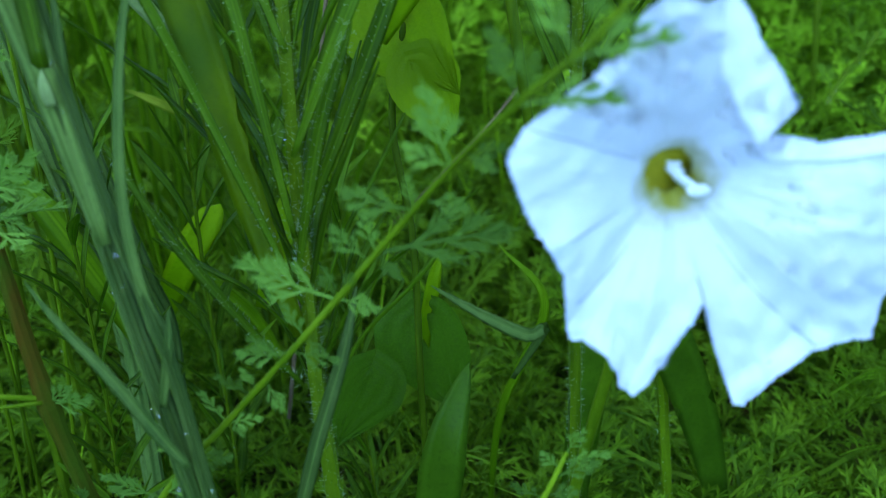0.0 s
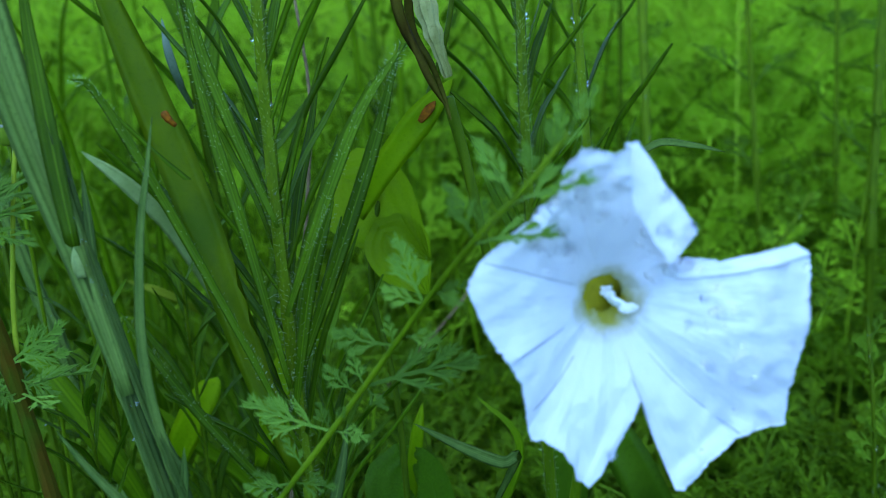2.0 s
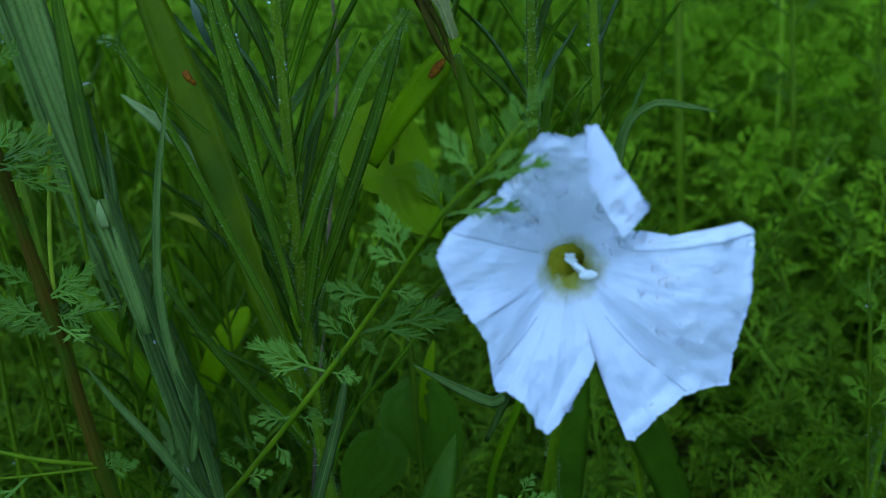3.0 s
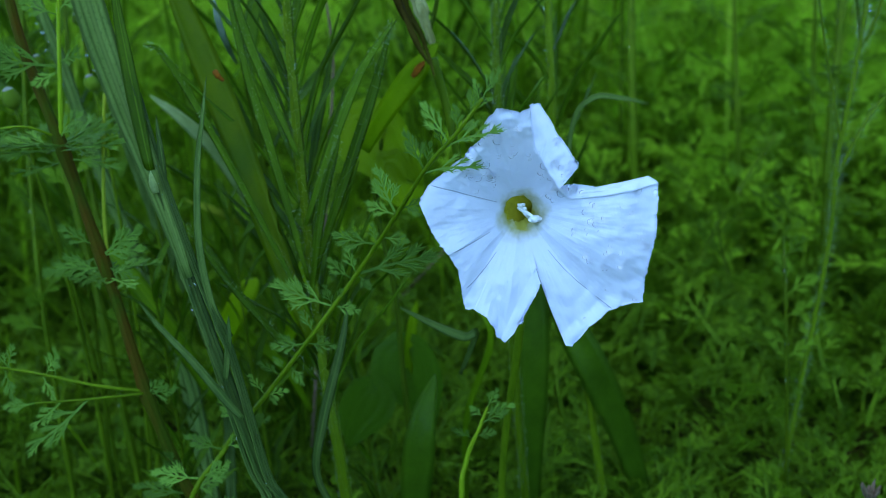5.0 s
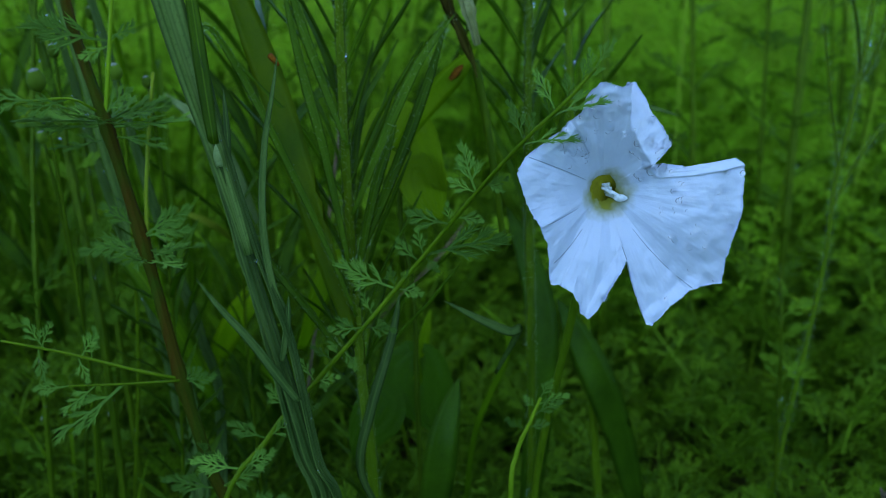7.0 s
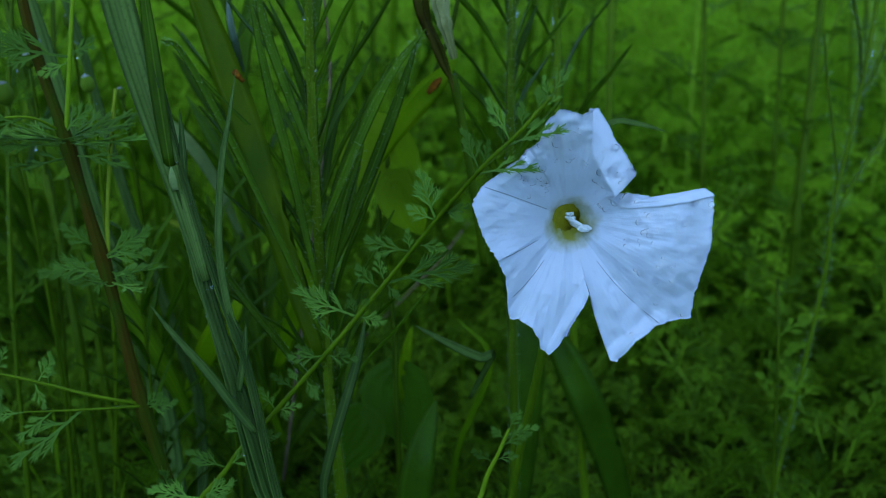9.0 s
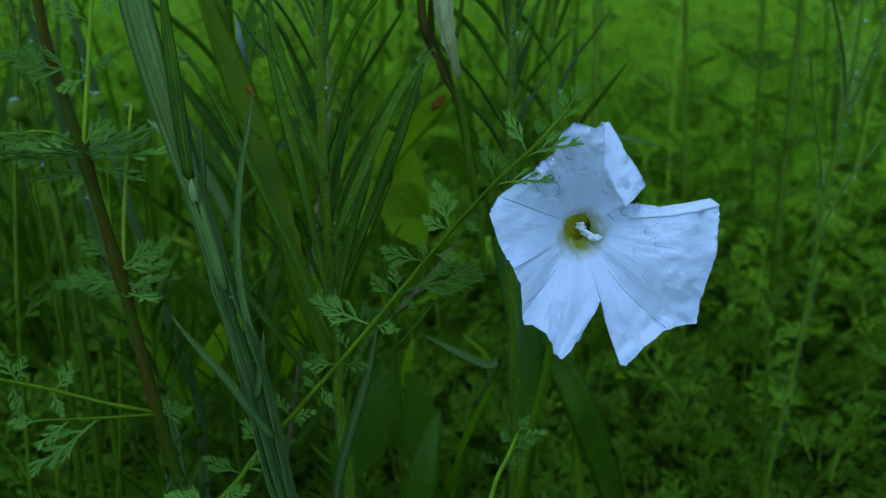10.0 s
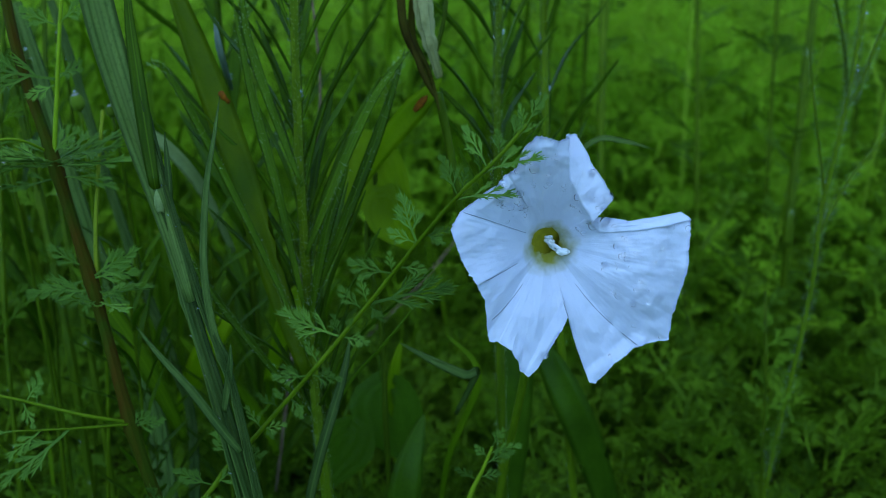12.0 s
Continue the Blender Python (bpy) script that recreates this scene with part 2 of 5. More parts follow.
def blade(name, pts, width, mat, n=18, fold=0.25, hint=(0.1, -1, 0.3), thick=0.0004, base=0.35, peak=0.4, wave=0.0, twist=0.0):
    """A long leaf with a sunken midrib and real thickness, widest at peak, pointed at its end."""
    c = spline(pts, n)
    fr = frames_along(c, Vector(hint))
    verts, faces = [], []
    for i, (q, (t, s, m)) in enumerate(zip(c, fr)):
        u = i / n
        w = 0.5 * width * (base + (1 - base) * math.sin(0.5 * math.pi * min(1, u / peak)) if u < peak else math.cos(0.5 * math.pi * (u - peak) / (1 - peak)) ** 0.8 + 0.02)
        if twist:
            ro = Matrix.Rotation(radians(twist) * u, 3, t)
            s, m = ro @ s, ro @ m
        wv = wave * width * noise.noise(Vector((u * 7, width * 700, 1.7)))
        up = fold * w
        verts += [q - w * s + (up + wv) * m, q - 0.5 * w * s + 0.42 * up * m, q, q + 0.5 * w * s + 0.42 * up * m, q + w * s + (up - wv) * m,
                  q + 0.5 * w * s + (0.42 * up - thick) * m, q - 1.6 * thick * m, q - 0.5 * w * s + (0.42 * up - thick) * m]
    for i in range(n):
        for k in range(8):
            a, b = i * 8 + k, i * 8 + (k + 1) % 8
            faces.append((a, b, b + 8, a + 8))
    faces.append(tuple(range(7, -1, -1)))
    return mesh_of(name, verts, faces, mat, True, [-1, -0.5, 0, 0.5, 1, 0.5, 0, -0.5] * (n + 1))


def lobe(verts, faces, base, tip, w, lift, nrm):
    """One narrow pointed lobe of a divided leaf, slightly keeled."""
    d = tip - base
    s = d.cross(nrm).normalized() * w
    k = len(verts)
    verts += [base - 0.45 * s, base + 0.45 * s, base + 0.42 * d + s + lift * nrm, tip, base + 0.42 * d - s + lift * nrm, base + 0.45 * d - 0.5 * lift * nrm]
    faces += [(k, k + 1, k + 5), (k + 1, k + 2, k + 5), (k + 2, k + 3, k + 5), (k + 3, k + 4, k + 5), (k + 4, k, k + 5)]


def frond_geo(rng, pairs=4, curl=0.25, stalk=0.2, coarse=False):
    """A twice-divided leaf one unit long, along +x, facing +z; coarse: plain lobes for the far mass."""
    verts, faces = [], []
    up = Vector((0, 0, 1))

    def axis(u):
        return Vector((u, 0.03 * math.sin(3 * u), curl * (0.15 * math.sin(2.2 * u) - 0.25 * u * u)))

    def add(o, e, w, lift):
        if coarse:
            s = (e - o).cross(up).normalized() * w * 0.62
            k = len(verts)
            verts.extend([o, o.lerp(e, 0.5) + s + lift * up, e, o.lerp(e, 0.5) - s + lift * up])
            faces.append((k, k + 1, k + 2, k + 3))
        else:
            lobe(verts, faces, o, e, w, lift, up)

    for i in range(5):
        a, b = axis(i / 5), axis((i + 1) / 5)
        w = 0.026 * (1 - 0.5 * i / 5)
        k = len(verts)
        verts += [a + Vector((0, -w, 0)), a + Vector((0, w, 0)), b + Vector((0, w * 0.85, 0)), b + Vector((0, -w * 0.85, 0)), a - Vector((0, 0, w)), b - Vector((0, 0, w))]
        faces += [(k, k + 1, k + 2, k + 3)] if coarse else [(k, k + 1, k + 2, k + 3), (k, k + 3, k + 5, k + 4), (k + 1, k + 4, k + 5, k + 2)]
    for i in range(pairs):
        f = (i + 0.5) / pairs
        u = stalk + (0.92 - stalk) * f
        ln = 0.4 * math.sin(math.pi * (0.34 + 0.56 * f)) * rng.uniform(0.8, 1.2)
        for sgn in (-1, 1):
            o = axis(u + rng.uniform(-0.03, 0.03))
            a = radians(rng.uniform(36, 52)) * sgn
            d = Vector((math.cos(a), math.sin(a), rng.uniform(0.0, 0.3))).normalized()
            add(o, o + d * ln, 0.038, 0.014)
            for j, q in enumerate((0.3, 0.6)):
                for s2 in (-1, 1):
                    a2 = a + radians(rng.uniform(24, 40)) * s2
                    d2 = Vector((math.cos(a2), math.sin(a2), d.z)).normalized()
                    add(o + d * ln * q, o + d * ln * q + d2 * ln * (0.5 - 0.12 * j) * rng.uniform(0.75, 1.15), 0.032, 0.011)
    e = axis(0.88)
    for a in (-30, 0, 30):
        add(e, e + Vector((math.cos(radians(a)), math.sin(radians(a)), -0.1)) * (0.16 if a else 0.22), 0.036, 0.012)
    return verts, faces


_rng = random.Random(6)


def cut_leaf(rng, pairs, curl, wide):
    """A leaf one unit long, along +x, cut into narrow segments that lean forward and carry pointed teeth."""
    verts, faces = [], []
    up = Vector((0, 0, 1))

    def axis(u):
        return Vector((u, 0.05 * math.sin(3 * u), curl * (0.15 * math.sin(2.2 * u) - 0.25 * u * u)))

    def toothed(o, d, ln, w, teeth, side):
        lobe(verts, faces, o, o + d * ln, w, 0.008, up)
        flat = Vector((-d.y, d.x, 0)).normalized()
        for j in range(teeth):
            q = 0.24 + 0.5 * (j + 0.4 * rng.random()) / teeth
            for sg in (1, -1):
                if sg != side and rng.random() < 0.3:
                    continue
                e = (d * math.cos(0.5) + sg * flat * math.sin(0.5) + rng.uniform(-0.1, 0.15) * up).normalized()
                lobe(verts, faces, o + d * ln * q, o + d * ln * q + e * ln * rng.uniform(0.34, 0.5) * (1.1 - 0.45 * q), 0.62 * w, 0.005, up)

    for i in range(5):
        a, b = axis(0.88 * i / 5), axis(0.88 * (i + 1) / 5)
        w0, w1 = (0.02 + 0.012 * min(1, k / 2) - 0.005 * k for k in (i, i + 1))
        k = len(verts)
        verts += [a + Vector((0, -w0, 0)), a + Vector((0, w0, 0)), b + Vector((0, w1, 0)), b + Vector((0, -w1, 0)), a - Vector((0, 0, w0)), b - Vector((0, 0, w1))]
        faces += [(k, k + 1, k + 2, k + 3), (k, k + 3, k + 5, k + 4), (k + 1, k + 4, k + 5, k + 2)]
    for i in range(pairs):
        f = i / max(1, pairs - 1)
        for sgn in (-1, 1):
            o = axis(0.24 + 0.46 * f + rng.uniform(-0.03, 0.03) + (0.04 if sgn > 0 else 0))
            ln = wide * (1.15 - 0.5 * f) * rng.uniform(0.82, 1.12)
            a = radians(rng.uniform(32, 44) - 12 * f) * sgn
            toothed(o, Vector((math.cos(a), math.sin(a), rng.uniform(-0.05, 0.25))).normalized(), ln, 0.026, 3 if f < 0.7 else 2, -sgn)
    toothed(axis(0.66), Vector((1, 0, -0.2 * curl)).normalized(), 0.36, 0.03, 2, 1)
    return verts, faces


FRONDS = [mesh_of("frond", *cut_leaf(_rng, p, c, w), M_FERN, False) for p, c, w in ((4, 0.4, 0.42), (4, -0.3, 0.38), (3, 0.8, 0.42), (4, 0.4, 0.36), (3, 1.1, 0.45))]
YOUNG = [mesh_of("frond", *cut_leaf(_rng, p, c, w), M_FROND, False) for p, c, w in ((4, 0.3, 0.42), (3, -0.2, 0.4), (3, 0.6, 0.42), (4, 0.3, 0.38), (3, 0.7, 0.45))]


def set_leaf(parent, me, base, way, size, facing=(0, -1, 0.35), name="leaf", slim=1.0):
    """A leaf at base (from the parent's origin), pointing along way, its face to facing."""
    x = Vector(way).normalized()
    z = Vector(facing)
    z = (z - z.dot(x) * x).normalized()
    y = z.cross(x)
    ob = part(name, me, parent)
    ob.matrix_local = Matrix.Translation(base) @ Matrix((x, y, z)).transposed().to_4x4() @ Matrix.Diagonal((size, size * slim, size, 1))
    return ob


def rel(pts, at):
    return [Vector(p) - Vector(at) for p in pts]


# ---- the ground ----
def ground_height(x, y):
    r = math.hypot(x, y)
    return 0.012 * noise.noise(Vector((x * 5, y * 5, 0))) + 0.006 * noise.noise(Vector((x * 23, y * 23, 4))) if r < 12 else 0.0


def build_ground():
    xs = [-400, -120, -40, -12, -5] + [-3 + 0.06 * i for i in range(101)] + [5, 12, 40, 120, 400]
    ys = [-400, -120, -40, -12, -4] + [-1.5 + 0.06 * i for i in range(92)] + [6, 12, 40, 120, 400]
    verts = [(x, y, ground_height(x, y)) for y in ys for x in xs]
    w = len(xs)
    faces = [(j * w + i, j * w + i + 1, (j + 1) * w + i + 1, (j + 1) * w + i) for j in range(len(ys) - 1) for i in range(w - 1)]
    tagged(new("ground", mesh_of("ground", verts, faces, M_SOIL)), "damp brown soil with plant litter under the meadow", "ground", kind="structure")


build_ground()


# ---- the white flower ----
# outline of the five lobes: degrees round the middle, millimetres from it
TOP = [(36, 12.5), (36.8, 15.2), (37.8, 18.8), (39.2, 21.5), (61.2, 25.5), (75.2, 31.7), (86, 29.7), (96.6, 31.2), (104.2, 28.1), (110.1, 24.3), (126, 21.9)]
LEFT = [(142, 23), (153.5, 25.3), (164, 26.4), (174.5, 24), (188, 22.1), (202.4, 20.4)]
LOW_LEFT = [(217, 20.7), (227.4, 23.3), (237.4, 27.8), (241.8, 26.7), (249.3, 27), (255.3, 29.5), (257, 31.7), (261.4, 32.8), (265.4, 30.4), (275.4, 23.5), (287.2, 18.2)]
LOW_RIGHT = [(287.8, 24), (288.4, 36.3), (290.6, 37.3), (301.5, 34.9), (312.4, 35.2), (318.1, 37.2)]
RIGHT = [(323.6, 41.2), (332.7, 38.5), (340, 37.7), (346, 37.6), (359.3, 37.6), (371.8, 39.1), (375, 37.5), (376.6, 29.4), (378.9, 23.2), (391.4, 14.8), (395, 12.4)]
OUTLINE = TOP + LEFT + LOW_LEFT + LOW_RIGHT + RIGHT
R0 = 0.0045


def outline(deg):
    deg = (deg - 36) % 360 + 36
    ks = OUTLINE + [(OUTLINE[0][0] + 360, OUTLINE[0][1])]
    for (a, ra), (b, rb) in zip(ks, ks[1:]):
        if a <= deg <= b:
            u = (deg - a) / (b - a)
            return 0.001 * (ra + (rb - ra) * u)
    return 0.001 * ks[-1][1]


def crease(deg, at, width):
    d = abs((deg - at + 180) % 360 - 180)
    return max(0.0, 1 - d / width)


def step_up(v, soft):
    """0 below nought, 1 above soft, smooth between."""
    u = min(1.0, max(0.0, v / soft))
    return u * u * (3 - 2 * u)


def between(v, knots):
    """The height over v of a line through knots."""
    for (a, ha), (b, hb) in zip(knots, knots[1:]):
        if v <= b:
            return ha + (hb - ha) * max(0.0, (v - a) / (b - a))
    return knots[-1][1]


def petal_at(deg, s, lift=0.0):
    """A place on the flower's face: s runs from the throat (0) to the rim (1). Local y points away from the viewer."""
    rim = outline(deg) + 0.0004 * noise.noise(Vector((deg * 0.45, 1, 0))) + 0.00036 * noise.noise(Vector((deg * 1.3, 7, 0)))
    mouth = R0 * (0.84 + 0.2 * math.cos(radians(deg - 130)) + 0.12 * noise.noise(Vector((deg * 0.06, 4, 2))))
    r = mouth + (rim - mouth) * s
    a = radians(deg)
    y = 0.0165 * max(0.0, 1 - r / 0.034) ** 2.3
    x, z = r * math.cos(a), r * math.sin(a)
    x += 0.21 * y
    z += 0.02 * y
    body = min(1.0, s * 2.5)
    d0 = deg % 360
    # folds along the five bands
    for at, w, h in ((152, 14, 0.0008), (234, 12, 0.0014), (262, 14, -0.0012), (312, 12, 0.0014), (335, 16, -0.001), (355, 20, -0.001)):
        y += h * crease(deg, at, w) * body
    # puckers, wrinkles and pleats that run outwards
    y += (0.0012 * noise.noise(Vector((x * 95, 2.0, z * 95))) + 0.0005 * noise.noise(Vector((x * 300, 5.0, z * 300))) + 0.00012 * noise.noise(Vector((x * 900, 5.0, z * 900)))) * body
    y += 0.0001 * noise.noise(Vector((deg * 0.33, s * 3, 8))) * body * s + 0.00005 * noise.noise(Vector((deg * 0.9, s * 7, 3))) * body
    # the lower lobes bend back
    back = 0.2 * max(0.0, -z - 0.006)
    near = (rim - r) * 1000
    # upper lobe: its margin lies folded over as a flap, the rest leans forward
    if 36 < d0 < 116:
        over = 1000 * x - between(1000 * z, ((9, 11.0), (11.5, 9.4), (19.5, 5.8), (28, 5.1), (34, 5.4)))
        flap = step_up(over, 0.45)
        y += flap * (-0.0012 + 0.00012 * max(0.0, over) + 0.42 * (z - 0.018)) - (1 - flap) * 0.16 * max(0.0, z - 0.010)
        y += 0.0007 * noise.noise(Vector((x * 420, 3.0, z * 800))) * max(0.0, 1 - abs(s - 0.82) / 0.22) * (1 - flap)
        y += (1 - flap) * 0.0012 * crease(deg, 103, 7) * s
    # rolled margin of the upper left
    if 106 < d0 < 150:
        band = step_up(3.1 - near, 0.5) * math.sin(math.pi * (d0 - 106) / 44)
        y += band * (-0.0009 + 0.0009 * max(0.0, 3.1 - near))
    # the left lobe overlaps the next one
    if 165 < d0 < 203:
        y -= 0.0016 * ((d0 - 165) / 38) ** 2 * s
    # lower left lobe: rolled along the slit, its tip curled up
    if 205 < d0 < 287.5:
        inside = (-12.9 * (1000 * x + 2.4) + 7.8 * (1000 * z + 30.3)) / 15.1
        y -= step_up(2.3 - inside, 0.4) * (0.0005 + 0.0006 * max(0.0, min(2.3, 2.3 - inside)))
        y -= 0.0024 * step_up(s - 0.8, 0.2) * math.exp(-((d0 - 250) / 7) ** 2)
        y += 0.0012 * crease(deg, 268, 12) * s
    # lower right lobe: rolled lower margin
    if 287.5 < d0 < 325:
        inside = (-8.4 * (1000 * x - 11.5) + 12.2 * (1000 * z + 34.4)) / 14.8
        y -= step_up(2.4 - inside, 0.4) * (0.0005 + 0.0006 * max(0.0, min(2.4, 2.4 - inside))) * step_up(322 - d0, 6)
        y -= 0.0006 * step_up(d0 - 287.5, 0.6) * crease(deg, 288.5, 5) * s
    # right lobe: its upper margin folded over
    if d0 < 36 or d0 > 350:
        over = 1000 * z - between(1000 * x, ((9, 8.2), (11, 7.5), (15, 4.0), (24, 4.9), (37, 7.2)))
        y += step_up(over, 0.5) * (-0.0009 + 0.0006 * max(0.0, over))
    roll = max(0.0, (s - 0.9) / 0.1)
    y += 0.001 * roll * roll * noise.noise(Vector((deg * 0.05, 0, 9)))
    return Vector((x + (x + 0.03) * back / 0.28, y + back - lift, z * (1 + back / 0.28) - 0.27 * back))


def build_flower():
    flower = thing("morning_glory_flower", (-0.0039, -0.0161, 0.2246), "open white bindweed flower with raindrops and split petals", "flower")
    flower.rotation_euler = (radians(-4.03), 0, radians(7.83))
    degs = sorted(set([36 + 0.6 * i for i in range(600)] + [a for a, r in OUTLINE]))
    rings = 46
    verts, faces = [], []
    for side in (0, 1):
        for i in range(rings + 1):
            s = i / rings
            for d in degs:
                p = petal_at(d, s)
                p.y += side * (0.00035 + 0.0004 * (1 - s))
                verts.append(p)
    w, half = len(degs), (rings + 1) * len(degs)
    for side in (0, 1):
        for i in range(rings):
            for k in range(w):
                a, b = side * half + i * w + k, side * half + i * w + (k + 1) % w
                q = (a, b, b + w, a + w)
                faces.append(q if side else q[::-1])
    for k in range(w):
        a, b = rings * w + k, rings * w + (k + 1) % w
        faces.append((a, b, b + half, a + half))
    corolla = part("corolla", mesh_of("corolla", verts, faces, M_PETAL), flower)
    # the narrow tube behind the face
    verts, faces = [], []
    for i in range(11):
        u = i / 10
        r = R0 * (1 - 0.45 * u) + (0.0008 * (1 - u) ** 6)
        for k in range(28):
            a = 2 * math.pi * k / 28
            base = petal_at(math.degrees(a), 0)
            q = Vector((THROAT_AT[0], 0, THROAT_AT[2]))
            verts.append(Vector((q.x + (base.x - q.x) * r / R0 + 0.0055 * u, base.y + 0.0055 * u, q.z + (base.z - q.z) * r / R0 - 0.004 * u)))
    for i in range(10):
        for k in range(28):
            a, b = i * 28 + k, i * 28 + (k + 1) % 28
            faces.append((a, b, b + 28, a + 28))
    faces.append(tuple(range(280, 308)))
    part("throat", mesh_of("throat", verts, faces, M_THROAT), flower, "yellow-green throat of the flower")
    # creases of the petal bands, as grey threads; fold shade is in their colour
    for a, b, s0, s1 in ((237, 231, 0.34, 0.9), (308, 314, 0.3, 0.98), (149, 153, 0.12, 0.97), (208, 203, 0.3, 1.0), (286.6, 287.2, 0.75, 1.0)):
        pts = [petal_at(a + (b - a) * i / 6, s0 + (s1 - s0) * i / 6, 0.00008) for i in range(7)]
        part("petal_crease", tube("petal_crease", pts, 0.00007, 0.00012, M_CREASE_SHADE, 24, 5), corolla)
    # pistil and stamens
    c = Vector(THROAT_AT)
    pts = [c + Vector((-0.001, 0.012, 0.001)), c + Vector((-0.0004, 0.002, 0.0006)), c + Vector((0.002, -0.0018, -0.0006)), c + Vector((0.0036, -0.0032, -0.0018))]
    style = part("style", tube("style", pts, 0.0006, 0.0005, M_PISTIL, 14, 8), flower)
    rng = random.Random(8)
    for k in range(5):
        o = c + Vector((-0.0004 + 0.0005 * k, 0.001, 0.0016 - 0.0008 * k))
        e = o + Vector((0.0014 + rng.uniform(-0.0004, 0.0006), -0.0018 - 0.0003 * k, rng.uniform(-0.0012, 0.0002)))
        part("stamen", tube("stamen", [o + Vector((-0.001, 0.009, 0)), o, o.lerp(e, 0.6), e], 0.0003, 0.0006, M_PISTIL, 12, 8, 0.0, 0.5), flower)
    bm = bmesh.new()
    bmesh.ops.create_icosphere(bm, subdivisions=3, radius=1)
    for v in bm.verts:
        v.co *= 1 + 0.22 * noise.noise(v.co * 2.2)
        v.co.x *= 1.5 - 0.25 * v.co.z
    me = bpy.data.meshes.new("stigma")
    bm.to_mesh(me)
    bm.free()
    me.materials.append(M_PISTIL)
    st = part("stigma", me, style)
    st.location = pts[-1]
    st.scale = (0.00125, 0.0011, 0.001)
    # raindrops
    bm = bmesh.new()
    bmesh.ops.create_icosphere(bm, subdivisions=3, radius=1)
    for v in bm.verts:
        v.co.y *= 0.55
        v.co *= 1 + 0.08 * noise.noise(v.co * 1.5)
    drop = bpy.data.meshes.new("water_drop")
    bm.to_mesh(drop)
    bm.free()
    drop.materials.append(M_WATER)
    drop.polygons.foreach_set("use_smooth", [True] * len(drop.polygons))
    rng = random.Random(21)
    spots = [(100, 0.72, 1.0), (42.5, 0.95, 1.1), (41.5, 0.8, 0.8), (54, 0.7, 1.0), (62, 0.55, 0.75), (24, 0.84, 1.15), (27, 0.7, 1.0), (30, 0.5, 0.6), (90, 0.55, 0.7), (117, 0.5, 0.9), (269, 0.97, 0.8)]
    for _ in range(75):
        d = rng.choice((rng.gauss(85, 28), rng.gauss(5, 22), rng.gauss(120, 25), rng.gauss(345, 18)))
        spots.append((d, rng.uniform(0.35, 0.98), 0.28 + 0.55 * rng.random() ** 1.9))
    for d, s, r in spots:
        ob = part("water_drop", drop, corolla)
        ob.location = petal_at(d, s, 0.0002)
        ob.scale = (r * 0.00135,) * 3
        ob.rotation_euler = (0, rng.uniform(0, 6), 0)
        ob.visible_shadow = r > 0.6
    # fine spray beaded along the rim and scattered over the face
    ball = bmesh.new()
    bmesh.ops.create_icosphere(ball, subdivisions=1, radius=1)
    bv, bf = [v.co.copy() for v in ball.verts], [tuple(v.index for v in f.verts) for f in ball.faces]
    ball.free()
    verts, faces = [], []
    for i in range(260):
        d = rng.choice((rng.uniform(36, 110), rng.uniform(330, 395), rng.uniform(110, 150), rng.uniform(240, 330)))
        o, q, k = petal_at(d, rng.uniform(0.985, 1.0) if i < 200 else rng.uniform(0.3, 0.98), 0.0001), rng.uniform(0.00012, 0.0003), len(verts)
        verts += [o + q * v for v in bv]
        faces += [tuple(k + j for j in f) for f in bf]
    tagged(part("fine_spray", mesh_of("fine_spray", verts, faces, M_WATER), corolla), kind="stuff")
    # calyx and the stalk that carries it
    back = Vector((c.x + 0.0055, c.y + 0.012, c.z - 0.004))
    for k in range(5):
        a = 2 * math.pi * k / 5
        o = Vector((math.cos(a), 0, math.sin(a)))
        part("sepal", blade("sepal", [back + Vector((0, 0.008, -0.001)), back + 0.0045 * o, back + 0.0052 * o - Vector((0, 0.010, 0))], 0.006, M_BROAD, 8, hint=tuple(o)), flower)
    part("flower_stalk", tube("flower_stalk", [back + Vector((0, 0.006, -0.001)), back + Vector((0.002, 0.02, -0.006)), back + Vector((-0.004, 0.034, -0.05)), back + Vector((-0.012, 0.05, -0.12)), back + Vector((-0.01, 0.06, -0.24))], 0.0015, 0.0014, M_HSTEM, 30), flower)


build_flower()


_bm = bmesh.new()
bmesh.ops.create_icosphere(_bm, subdivisions=2, radius=1)
BEAD = bpy.data.meshes.new("water_drop")
_bm.to_mesh(BEAD)
_bm.free()
BEAD.materials.append(M_WATER)
BEAD.polygons.foreach_set("use_smooth", [True] * len(BEAD.polygons))


def beads(plant, curve, r, count, seed, size=(0.0004, 0.0009), lo=0.2):
    """Raindrops clinging to the front of a stem."""
    rng = random.Random(seed)
    for i in range(count):
        d = part("water_drop", BEAD, plant)
        d.location = curve[int((lo + (0.98 - lo) * rng.random()) * (len(curve) - 1))] + Vector((rng.uniform(-1, 1) * r, -1.05 * r, 0))
        d.scale = (rng.uniform(*size),) * 3
        d.visible_shadow = False


